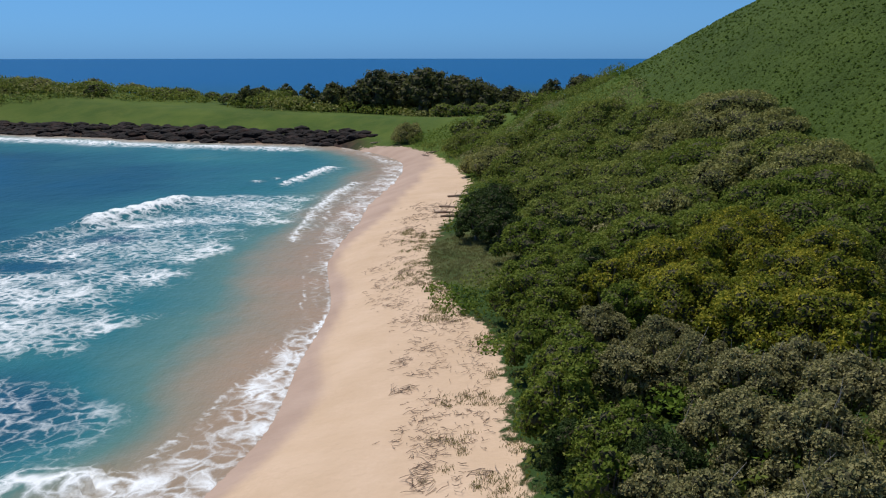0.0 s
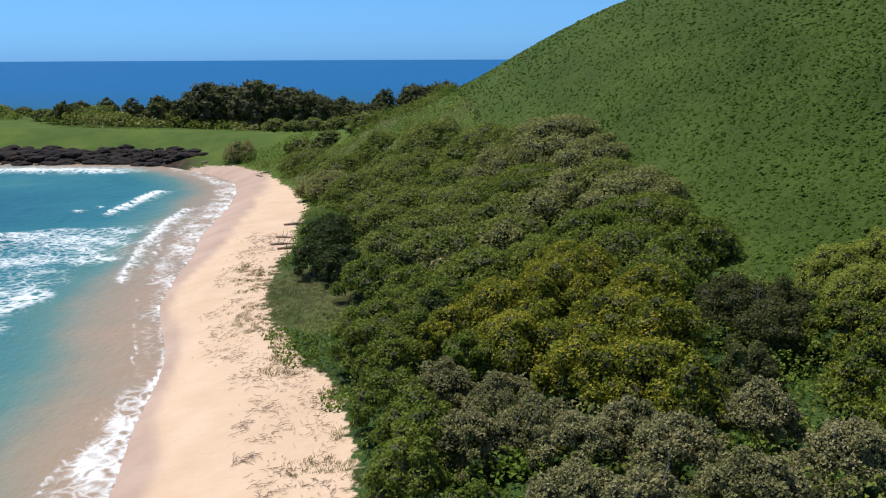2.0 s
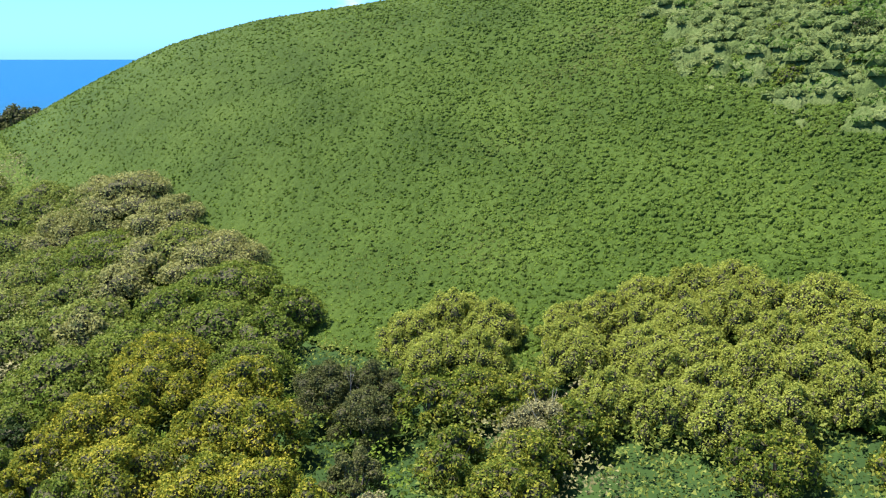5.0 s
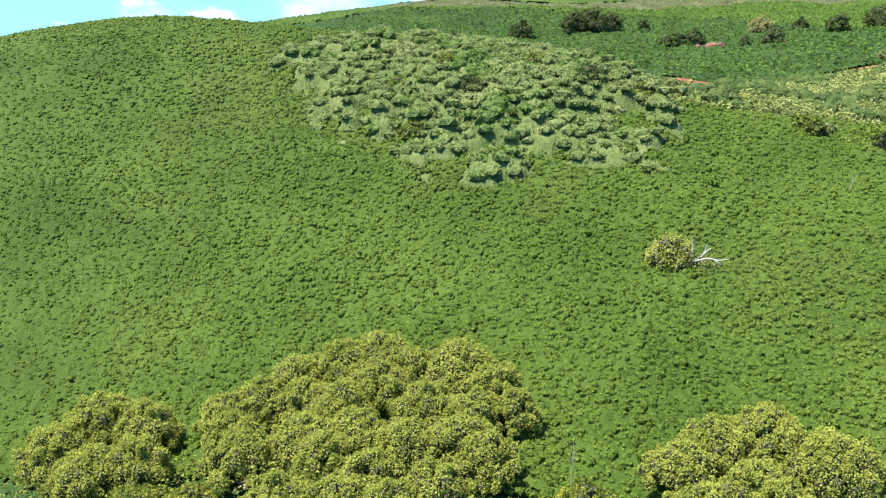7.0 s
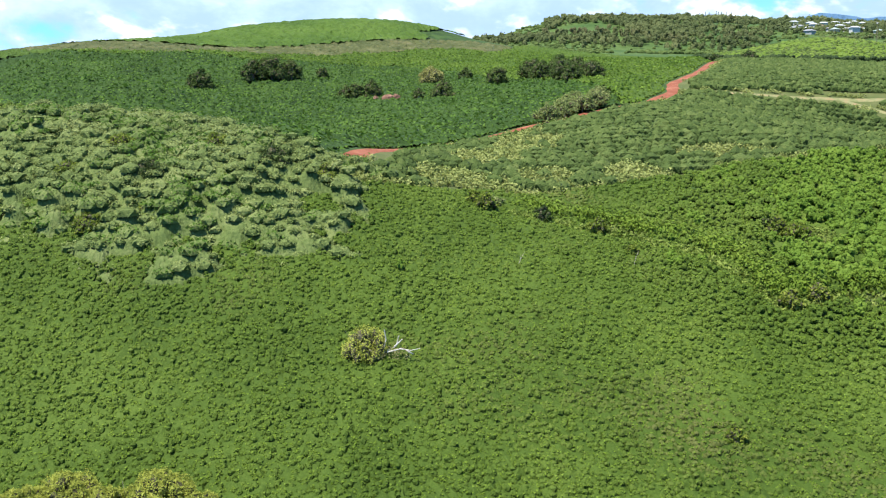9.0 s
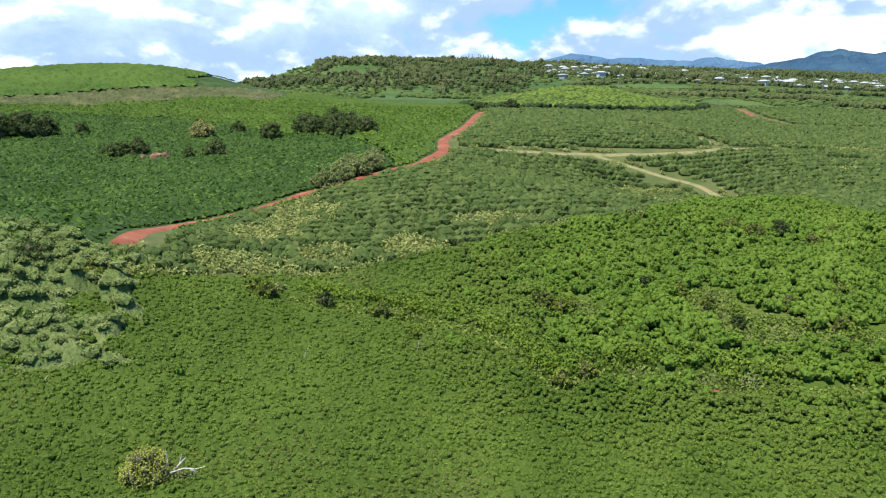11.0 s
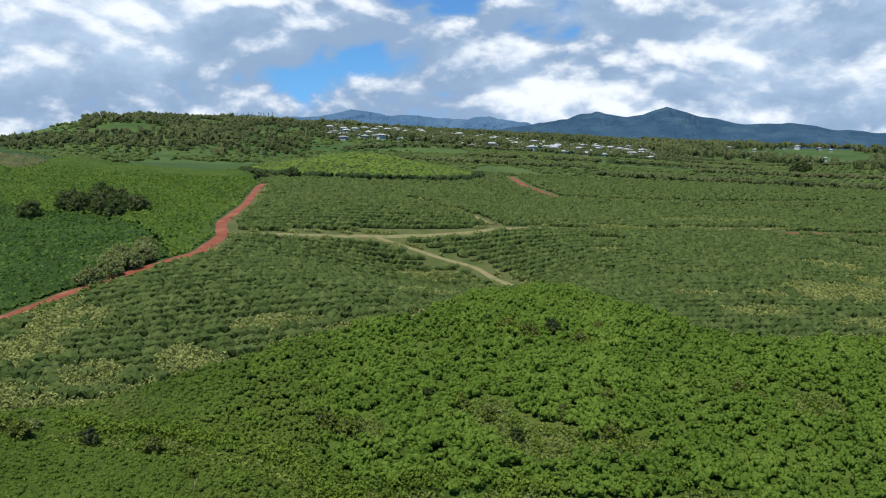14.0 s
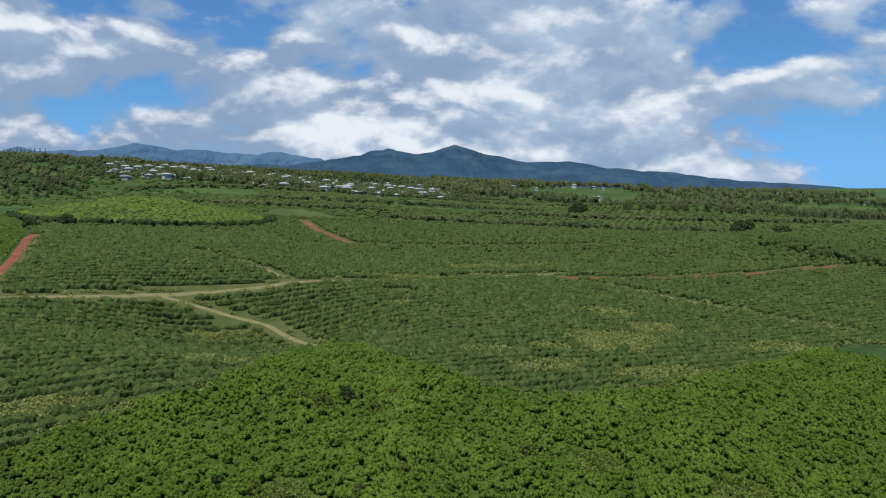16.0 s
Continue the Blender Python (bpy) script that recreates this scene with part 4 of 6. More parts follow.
v, f = bush_bodies(rng, c, r)
stuff("pasture_scrub", v, f, COFFEE_BODY, "patchy green scrub on the far pastures", "shrubs")

# shrubs along the near side of the red road
x = rng.uniform(152, 226, 150)
y = np.interp(x, ROAD_X, ROAD_Y) - rng.uniform(3.2, 4.8, 150)
size = rng.uniform(0.5, 0.95, 150)
c, r = clumps(x - 1.2, y, size * 0.4, size, 0.9)
v, f = leaf_cards(rng, c, r, 30, 0.6, low=-0.5)
stuff("roadside_shrubs", v, f, LEAF["valley"], "green shrubs lining the red dirt road", "shrubs")

# coffee rows
u, w = np.meshgrid(np.arange(-60, 720, 3.8), np.arange(-280, 560, 1.3))
u, w = u.ravel(), w.ravel() + rng.uniform(-0.5, 0.5, u.size)
bend = 14 * np.sin(w / 90.0)
x, y = 110 + u + bend + w * 0.14, 80 - w
a_, r_ = bearing(x, y), np.hypot(x, y)
keep = in_fields(x, y) & (r_ < 620) & (a_ > 68) & (a_ < 152) & (r_ > np.interp(a_, EDGE_AZ, EDGE_R) + 1.5)
DRY = [(174, 30, 13, 7), (154, 33, 9, 6), (147, 8, 7, 6), (143, 20, 7, 5), (165, -7, 4, 8), (193, -38, 8, 7), (243, -52, 4, 10), (187, -100, 4, 8), (188, -117, 4, 7), (250, -105, 3, 6),
       (190, -139, 14, 13), (206, -162, 10, 9), (160, -129, 6, 13), (172, -106, 4, 9), (174, -177, 8, 10), (334, -185, 6, 32), (166, -70, 3, 10), (230, -165, 8, 8), (300, -130, 4, 22), (132, 32, 5, 8)]
bare = in_patches(x, y, DRY, 1.3) & (rng.uniform(0, 1, len(x)) < 0.95) | (rough_noise(x, y, 9, 52) > 0.93)
TRACKS = {
    "field_track": ([255, 262, 270, 278, 281, 289, 310, 312], [3, -17, -38, -72, -78, -113, -164, -200], 3.2, "pale"),
    "grass_track": ([270, 262, 251, 222], [-38, -51, -65, -72], 2.8, "pale"),
    "cross_track": ([288, 306, 318, 344], [-80, -77, -71, -64], 2.4, "pale"),
    "red_road": ([577, 501, 424, 417, 411, 409, 400], [-173, -159, -151, -180, -208, -239, -282], 5, "red"),
    "south_track": ([310, 275, 226, 190], [-189, -204, -212, -221], 3.0, "pale"),
    "side_track": ([303, 291, 282, 281], [-196, -227, -278, -329], 4.0, "red"),
    "valley_track": ([486, 460, 433, 406, 381, 359, 346, 330], [123, 141, 162, 182, 200, 215, 231, 250], 3.4, "pale"),
    "red_dirt_road": (ROAD_X, ROAD_Y, 4.6, "red"),
}


def off_tracks(x, y, room):
    ok = np.ones(len(x), bool)
    for px, py, wide, _ in TRACKS.values():
        for k in range(len(px) - 1):
            ok &= line_dist(x, y, px[k], py[k], px[k + 1], py[k + 1])[1] > wide / 2 + room
    return ok


keep &= ~bare & ((r_ < 430) | (rng.uniform(0, 1, len(x)) < 0.6))
x, y = x[keep], y[keep]
keep = off_tracks(x, y, 2.7)
x, y = x[keep], y[keep]
size = 1.12 + 0.45 * rough_noise(x, y, 5, 53) + rng.uniform(-0.15, 0.3, len(x))
c, r = clumps(x, y, size * 0.38, size, 0.85)
near_ = np.hypot(x, y) < 360

v, f = bush_bodies(rng, c, r * np.array([1.0, 1.1, 1.0]))
stuff("coffee_bushes", v, f, COFFEE_BODY, "low dark green coffee bushes in long rows", "coffee bushes")
v, f = joined([leaf_cards(rng, c[near_], r[near_], 6, 0.55, low=0.1), leaf_cards(rng, c[~near_], r[~near_], 2, 1.0, low=0.2)])
stuff("coffee_rows", v, f, LEAF["coffee"], "leafy tops of the coffee rows across the plantation", "coffee bushes")

# the plantation's farther blocks, coarser
u, w = np.meshgrid(np.arange(300, 1250, 7.5), np.arange(-100, 1150, 6.5))
x, y = (u + w * 0.14 + 20 * np.sin(w / 140)).ravel(), (60 - w).ravel() + rng.uniform(-1, 1, u.size)
a_, r_ = bearing(x, y), np.hypot(x, y)
block = rough_noise(x * 0.5, y, 90, 57)
keep = (r_ > 600) & (r_ < 1180) & (a_ > 91) & (a_ < 150) & (block > 0.3) & (r_ < np.interp(a_, [91, 95, 100, 112, 120], [760, 900, 940, 900, 1180]))
x, y = x[keep], y[keep]
size = rng.uniform(1.5, 2.4, len(x))
c, r = clumps(x, y, size * 0.2, size, 0.6)
v, f = bush_bodies(rng, c, r * np.array([1.1, 2.2, 1.0]))
stuff("far_coffee_rows", v, f, COFFEE_BODY, "distant rows of coffee bushes", "coffee bushes")

# pale dry grass in the bare places
x, y = scatter(0.92, 95, 420, -260, 60)
a_, r_ = bearing(x, y), np.hypot(x, y)
keep = in_fields(x, y) & (in_patches(x, y, DRY, 1.3) | ((r_ < np.interp(a_, EDGE_AZ, EDGE_R) + 4) & (rough_noise(x, y, 5, 55) > 0.3)))
verge = off_tracks(x, y, -0.3) & ~off_tracks(x, y, 1.9) & (rough_noise(x, y, 3, 58) > 0.68)
keep |= in_fields(x, y) & verge & (r_ < 460)
clear = ~in_fields(x, y) & ((patch_depth(x, y, OPEN) < 1.45) | (near_line(x + 1.6, y, *GULLY) < 1.2)) & ~keep
c, r = clumps(x[clear], y[clear], 0.25, rng.uniform(0.5, 0.9, clear.sum()), 0.7)
v, f = leaf_cards(rng, c, r, 20, 0.42, droop=0.0, loose=0.6)
stuff("clearing_grass", v, f, LEAF["clearing"], "yellow-green grass in the clearings of the scrub", "grass")
x, y = x[keep], y[keep]
size = rng.uniform(0.5, 1.0, len(x))
c, r = clumps(x, y, size * 0.4, size, 1.0)
v, f = leaf_cards(rng, c, r, 20, 0.50, droop=0.2, loose=0.5)
stuff("dry_grass", v, f, LEAF["grass"], "pale dry grass between the coffee rows", "grass")


# ---- roads ----
def strip(name, px, py, wide, mat, label):
    t = np.linspace(0, len(px) - 1, 16 * (len(px) - 1) + 1)
    x, y = np.interp(t, range(len(px)), px), np.interp(t, range(len(px)), py)
    for _ in range(6):
        x[1:-1], y[1:-1] = (x[:-2] + 2 * x[1:-1] + x[2:]) / 4, (y[:-2] + 2 * y[1:-1] + y[2:]) / 4
    dx, dy = np.gradient(x), np.gradient(y)
    ln = np.hypot(dx, dy)
    nx, ny = -dy / ln, dx / ln
    v, cols = [], np.linspace(-0.5, 0.5, 5)
    for k, s in enumerate(cols):
        half = 0.78 * wide * (1 + 0.35 * (rough_noise(x, y, 9, 60 + k) - 0.5))
        qx, qy = x + nx * s * half, y + ny * s * half
        v.append(np.stack([qx, qy, land(qx, qy) + (0.16 if abs(s) < 0.4 else -0.05) - 0.06 * (s == 0)], -1))
    i = np.arange(5 * len(x)).reshape(5, -1)
    f = np.stack([i[:-1, :-1], i[:-1, 1:], i[1:, 1:], i[1:, :-1]], -1).reshape(-1, 4)
    return tagged(new(name, mesh_of(name, np.concatenate(v), f, mat, True)), label, "road", kind="structure")


for name, (px, py, wide, kind) in TRACKS.items():
    strip(name, px, py, wide, RED_EARTH if kind == "red" else PALE_TRACK,
          "red dirt farm road between green fields" if kind == "red" else "pale grassy farm track between coffee fields")

# ---- mountains far inland ----
SKY_AZ = [84, 92, 96.4, 99, 102, 105.5, 107, 109.5, 112, 114, 115, 116.4, 118.2, 121, 123.8, 126, 130, 135, 140, 150]
SKY_EL = [1.6, 2.2, 2.6, 2.5, 2.7, 2.75, 2.9, 3.25, 3.87, 3.45, 3.6, 4.13, 3.45, 3.0, 2.95, 2.55, 2.2, 1.6, 1.2, 0.7]
# Forest green shifted to blue: distance haze is put into the base colour.
MOUNTAIN = material("mountain forest with blue haze painted in", [(0.013, 0.044, 0.082), (0.023, 0.062, 0.106), (0.042, 0.090, 0.126)], 130, 0.95, 0.8, 40)
maz, mr = np.arange(82, 152, 0.18), np.linspace(2900, 4700, 50)
mx, my, mf = polar_sheet(maz, mr, (9, -3))
ma, mrr = bearing(mx - 9, my + 3), np.hypot(mx - 9, my + 3)
top = 62 + np.tan(np.radians(np.interp(ma, SKY_AZ, SKY_EL))) * 4200
spur = 1 - np.abs(2 * rough_noise(ma * 40, mrr, 95, 71) - 1) * 0.8
shape = smooth(mrr, 2950, 4200) * smooth(mrr, 4800, 4250)
mz = 60 + (top - 60) * shape * (0.52 + 0.48 * np.where(mrr > 4150, 1, spur)) + 14 * (rough_noise(mx, my, 60, 72) - 0.5) * shape
tagged(new("backdrop_mountains", mesh_of("mountains", np.stack([mx, my, mz], -1), mf, MOUNTAIN, True)), "forested mountain range far inland, haze painted into its blue-green", "mountains", kind="structure")


# a paler range farther off, to the north; its pale blue is painted haze
FAR_RANGE = material("far mountains with pale haze painted in", [(0.040, 0.095, 0.165), (0.058, 0.120, 0.195), (0.080, 0.150, 0.220)], 200, 0.95, 0.8, 60)
maz, mr = np.arange(82, 118, 0.16), np.linspace(4300, 4900, 16)
mx, my, mf = polar_sheet(maz, mr, (9, -3))
ma, mrr = bearing(mx - 9, my + 3), np.hypot(mx - 9, my + 3)
el = np.interp(ma, [82, 90, 93, 95, 96.4, 98, 99.3, 101, 102.4, 104, 105.2, 106, 107.5, 110, 116], [2.4, 3.6, 3.85, 4.0, 4.4, 4.15, 3.85, 3.7, 3.9, 3.7, 4.02, 3.7, 3.3, 2.4, 1.2])
shape = smooth(mrr, 4290, 4650) * smooth(mrr, 4950, 4750)
mz = 60 + np.tan(np.radians(el)) * 4650 * shape * (0.9 + 0.2 * rough_noise(mx, my, 110, 73) * (mrr < 4600)) + 12 * (rough_noise(mx, my, 45, 74) - 0.5)
tagged(new("backdrop_far_range", mesh_of("far_range", np.stack([mx, my, mz], -1), mf, FAR_RANGE, True)), "mountain range on the horizon, made pale blue by painted haze", "mountains", kind="structure")


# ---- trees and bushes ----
# Twigs and inner leaves, darkened to paint the shade inside the crown.
INNER_SHADE = material("inner leaves and twigs darkened as shade", [(0.034, 0.036, 0.015), (0.062, 0.060, 0.028), (0.105, 0.094, 0.054)], 0.5, 0.9, 0.8, 0.15)
BALL = bmesh.new()
bmesh.ops.create_icosphere(BALL, subdivisions=1, radius=1)
ball_v = np.array([tuple(p.co) for p in BALL.verts])
ball_f = np.array([[p.index for p in q.verts] for q in BALL.faces])
BALL.free()


def bush(kind, name, label, category, x, y, spread, tall, leaf=0.26, bare=0.0, trunk=True, dense=1.0, loose=0.6, knobs=0):
    """A bush or small tree: a forked trunk and a rounded crown of many lobes of leaf sprays round twiggy cores,
    darkened as inner shade.
    """
    g = np.random.default_rng(int(abs(x * 91 + y * 37)) + 11)
    z = float(land(x, y))
    thing = tagged(new(name), label, category)
    thing.location = (x, y, z)
    knobs = knobs or (1.5 if leaf < 0.25 else 1.0)
    lobes = int((15 + spread * 3.6) * knobs)
    k = np.arange(lobes)
    up = np.clip(1 - (k + 0.4) / lobes * 1.05 + g.normal(0, 0.05, lobes), 0.0, 1)
    ang = k * 2.39996 + g.uniform(-0.4, 0.4, lobes)
    lr = spread * g.uniform(0.20, 0.38, lobes) / math.sqrt(knobs)
    out = np.sqrt(1 - up * up) * (spread - lr * 0.7) * g.uniform(0.62, 1.08, lobes)
    rad = np.stack([lr, lr, np.minimum(lr * g.uniform(0.75, 1.1, lobes) * (1.5 if kind == "kiawe" else 1), tall * 0.3)], -1)
    high = (tall - rad[:, 2]) * (0.32 + 0.68 * up) * g.uniform(0.88, 1.06, lobes)
    # on a slope the crown follows the ground
    cx, cy = out * np.cos(ang), out * np.sin(ang)
    cen = np.stack([cx, cy, np.maximum(high, rad[:, 2] * 0.5) + (land(x + cx, y + cy) - z) * 0.8], -1)
    per = int(np.clip(dense * (12 if leaf < 0.25 else 10) * np.mean(lr) ** 2 / (leaf * leaf * 0.55), 24, 700))
    v, f = leaf_cards(g, cen, rad, per, leaf, droop=0.25, low=-0.45, loose=loose)
    w = f.shape[1]
    mid = v.reshape(-1, w, 3).mean(1)
    own = np.repeat(k, per)
    hidden = np.zeros(len(mid), bool)
    for j in range(lobes):
        hidden |= (own != j) & ((((mid - cen[j]) / rad[j]) ** 2).sum(1) < 0.70)
    v = v.reshape(-1, w, 3)[~hidden].reshape(-1, 3)
    part("crown", mesh_of("crown", v, np.arange(len(v)).reshape(-1, w), LEAF[kind]), thing)
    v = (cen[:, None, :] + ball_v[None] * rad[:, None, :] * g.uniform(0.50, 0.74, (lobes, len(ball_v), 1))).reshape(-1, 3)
    part("twig_shade_core", mesh_of("twig_shade_core", v, (ball_f[None] + len(ball_v) * k[:, None, None]).reshape(-1, 3), INNER_SHADE), thing)
    if trunk:
        pieces = [tube([(0, 0, -0.3), (0.1 * spread * 0.3, 0, tall * 0.25), (0, 0.05, tall * 0.5)], [0.05 * tall, 0.038 * tall, 0.022 * tall])]
        for j in range(1, min(lobes, 6)):
            q = cen[j]
            pieces.append(tube([(0, 0, tall * 0.2), (q[0] * 0.5, q[1] * 0.5, q[2] * 0.62), tuple(q)], [0.026 * tall, 0.016 * tall, 0.006 * tall], 5))
        for j in range(int(bare)):
            i = g.integers(0, lobes)
            q = cen[i] + g.normal(0, lr[i] * 0.4, 3)
            tip = q + np.array([g.normal(0, 0.4), g.normal(0, 0.4), lr[i] * 0.7 + g.uniform(0.3, 0.8)])
            part("bare_branch", mesh_of("bare_branch", *tube([tuple(q * 0.6), tuple(q), tuple(tip)], [0.04, 0.025, 0.008], 4), DEADWOOD if bare > 6 else BARK), thing, "bare grey branch")
        v, f = joined(pieces)
        part("trunk", mesh_of("trunk", v, f, DEADWOOD if bare > 6 else BARK), thing)
    return thing


for x, y, s in [(18.6, 65.9, 4.3), (16.6, 60.5, 3.6), (11.5, 58.1, 3.8), (12.4, 49.5, 3.7), (18.8, 51.1, 3.5), (21.1, 48.1, 2.6), (15.7, 42.3, 3.3), (18.0, 40.1, 2.8), (18.9, 35.2, 1.9), (7.5, 52.4, 2.0), (22.5, 56.5, 3.2)]:
    bush("yellow", "hibiscus_tree", "rounded beach hibiscus tree with yellowing leaves", "tree", x, y, s * 1.08, 4.8, 0.20)
for x, y, s in [(36.9, 41.8, 2.4), (49.0, 19.1, 2.1), (46.1, 20.4, 1.9), (36.3, 35.9, 2.4), (35.1, 45.0, 3.0), (31.9, 45.8, 2.3), (29.0, 37.5, 2.3), (28.6, 32.0, 2.7), (31.7, 34.0, 2.5), (41.5, 25.0, 2.4)]:
    bush("hibiscus", "hibiscus_tree", "green beach hibiscus tree with a few yellow leaves", "tree", x, y, s * 1.1, 3.9, 0.20)
for x, y, s, h in [(37.2, 58.0, 2.6, 3.8), (41.5, 58.3, 2.9, 4.2), (42.4, 54.1, 2.6, 4.0), (36.4, 52.6, 2.7, 3.8), (46.9, 49.6, 2.3, 3.7), (49.6, 48.6, 2.3, 3.8), (53.2, 48.4, 2.4, 4.0), (55.9, 45.7, 2.9, 4.2), (58.1, 43.5, 2.9, 4.2),
                   (58.0, 39.8, 2.3, 3.8), (59.8, 36.3, 2.7, 4.2), (58.7, 32.1, 2.2, 3.8), (56.7, 29.1, 1.9, 3.4), (39.0, 50.5, 2.6, 3.8), (51.5, 41.5, 2.6, 4.0), (55.0, 40.5, 2.6, 4.0), (51.0, 45.0, 2.4, 4.0)]:
    bush("kiawe", "kiawe_tree", "feathery yellow-green kiawe tree with bare twigs", "tree", x, y, s * 1.14, h + 0.3, 0.17, 2, dense=1.1, loose=0.9, knobs=2.6)
for x, y, s in [(43.3, 44.1, 2.5), (47.4, 41.2, 2.5), (49.1, 37.9, 2.5), (49.5, 33.7, 2.4), (51.9, 30.6, 2.4), (50.8, 27.3, 2.1), (40.6, 37.5, 2.3), (42.0, 33.6, 2.2), (43.2, 30.0, 2.2), (46.3, 28.7, 2.2), (54.5, 35.5, 2.5), (45.0, 47.0, 2.3), (45.5, 33.5, 2.3), (46.0, 38.0, 2.4), (55.0, 31.5, 2.2),
                (55.9, 15.8, 2.3), (59.4, 14.7, 2.4), (62.2, 12.2, 2.7), (56.3, 11.2, 2.3), (52.3, 13.0, 2.1), (55.4, 9.1, 2.2), (61.4, 7.8, 2.8)]:
    bush("kiawe", "kiawe_tree", "feathery yellow-green kiawe tree in a thicket", "tree", x, y, s * 1.16, 4.0, 0.17, 2, dense=1.1, loose=0.9, knobs=2.6)
for x, y, s, h in [(7.0, 44.5, 2.0, 3.8), (9.9, 40.5, 2.2, 3.8), (7.7, 36.1, 2.0, 3.8), (11.1, 36.2, 2.0, 3.8), (12.9, 32.6, 2.1, 3.8), (15.3, 33.3, 1.8, 3.8), (16.6, 30.5, 2.2, 3.8), (21.5, 33.5, 2.0, 3.8), (35.0, 37.0, 2.4, 3.8),
                   (11.3, 26.8, 2.3, 4.0), (13.6, 25.3, 2.3, 4.0), (13.5, 20.3, 2.1, 4.0), (9.5, 20.8, 1.9, 4.0), (7.9, 22.3, 1.6, 3.8), (11.5, 18.2, 1.8, 3.8), (18.2, 25.5, 2.4, 4.0), (23.0, 27.5, 2.4, 4.0), (27.0, 25.0, 2.6, 3.8)]:
    bush("grey", "dry_tree", "grey-brown half-dry tree with bare twigs", "tree", x, y, s * 1.15, h, 0.15, 9, loose=0.8, dense=0.9, knobs=2.4)
for x, y, s, h in [(26.8, 51.2, 2.9, 5.0), (27.2, 45.8, 2.5, 4.8), (22.7, 38.0, 2.0, 4.6), (29.5, 49.5, 2.4, 4.6)]:
    bush("iron", "ironwood_tree", "drooping grey-green ironwood tree", "tree", x, y, s, h, 0.15, 4, loose=0.9)
for x, y, s in [(19.2, 97.3, 5.8), (28.1, 79.4, 5.4), (31.3, 70.8, 3.2), (22.7, 78.3, 4.4), (25.0, 71.9, 4.2), (27.7, 66.9, 3.1), (2.0, 74.4, 3.5), (6.3, 63.4, 3.2), (3.6, 60.4, 3.7), (2.2, 53.9, 2.4), (8.6, 47.9, 2.3), (5.5, 36.2, 2.3), (3.9, 50.7, 2.3),
                (11.4, 70.8, 4.5), (7.2, 26.7, 2.0), (6.6, 23.2, 1.4), (5.0, 33.0, 2.2), (4.1, 43.7, 2.6), (5.6, 55.0, 2.6), (17.3, 72.5, 4.0), (24.6, 61.5, 3.5), (5.6, 68.5, 3.0), (5.4, 39.5, 2.3)]:
    bush("green", "naupaka_bush", "dense rounded bush with glossy green leaves", "bush", x, y, s * 1.08, 4.2, 0.20 if y < 66 else 0.27)
for x, y, s in [(8.5, 130.9, 5.2), (15.0, 117.7, 5.5), (6.5, 121.1, 5.6), (12.1, 110.3, 4.5), (26.8, 91.8, 4.5), (12.8, 100.0, 5.9), (7.2, 92.9, 5.1), (1.8, 111.9, 4.5), (8.5, 81.3, 4.5), (15.7, 89.7, 4.3), (-5.8, 140.6, 4.6), (-14.9, 166.7, 4.6),
                (3.4, 87.0, 4.0), (2.2, 101.5, 4.4), (15.2, 81.5, 4.2), (-2.5, 125.0, 4.2), (2.8, 124.5, 4.4), (20.0, 110.5, 4.6), (5.8, 106.5, 4.4)]:
    bush("olive", "olive_bush", "broad olive-green bush with a rounded crown", "bush", x, y, s * 1.08, 4.2, 0.30)
for x, y, s in [(23.1, 108.9, 6.5), (27.0, 98.9, 4.2), (17.8, 108.0, 5.0), (29.0, 86.4, 5.4), (19.1, 87.5, 3.7), (14.3, 78.4, 2.8), (-6.9, 131.2, 4.6), (-31.0, 191.0, 3.8), (23.5, 91.8, 4.2)]:
    bush("tan", "dry_bush", "broad tan and pale olive half-dry bush", "bush", x, y, s * 1.08, 4.3, 0.28, 2, loose=0.8)
for x, y, s in [(-3.8, 100.5, 3.6), (-4.4, 84.2, 2.6), (-1.7, 81.3, 2.8), (4.5, 75.5, 2.1), (6.8, 60.0, 1.9), (-3.6, 93.5, 3.4)]:
    bush("dark", "heliotrope_tree", "dark green leafy tree at the edge of the sand", "tree", x, y, s * 1.05, 3.9, 0.24)
for x, y, s, h in [(8.2, 24.6, 2.3, 3.8), (5.6, 28.0, 1.8, 3.4)]:
    bush("dark", "ironwood_tree", "soft dark green young ironwood beside the sand", "tree", x, y, s, h, 0.14)

# ironwoods on the point
g = np.random.default_rng(21)
for k in range(64):
    x = g.uniform(-84, 10)
    y = 285 + g.uniform(-14, 18) + 0.15 * x
    h = (6.0 + 8 * math.exp(-((x + 30) / 30) ** 2)) * g.uniform(0.8, 1.12)
    bush("iron", "ironwood_tree", "tall dark ironwood tree on the point", "tree", *from_shore(float(x), float(y)), h * 0.48, float(h), 0.9, dense=0.32)
for k in range(24):
    x, y = g.uniform(8, 62), 322 + g.uniform(-10, 10)
    h = g.uniform(8, 13)
    bush("iron", "ironwood_tree", "dark ironwood tree beyond the hill", "tree", *from_shore(float(x), float(y)), h * 0.46, float(h), 0.95, dense=0.32)

# ---- undergrowth between the trees behind the beach ----
x, y = scatter(1.5, -45, 62, 5, 190)
a_ = bearing(x, y)
hx, hy = along_shore(x, y)
keep = (beach_off(x, y) > 0.8) & belt(x, y) & (a_ > -18) & (inland(x, y) > 5)
sward = (((hx + 4) / 6) ** 2 + ((hy - 76) / 13) ** 2 < 1) & (hx < 1)
keep &= ~sward & ~((hy > 168) & (hx > -8))
x, y = x[keep], y[keep]
size = 0.6 + 0.7 * rough_noise(x, y, 5, 81) + rng.uniform(-0.1, 0.25, len(x))
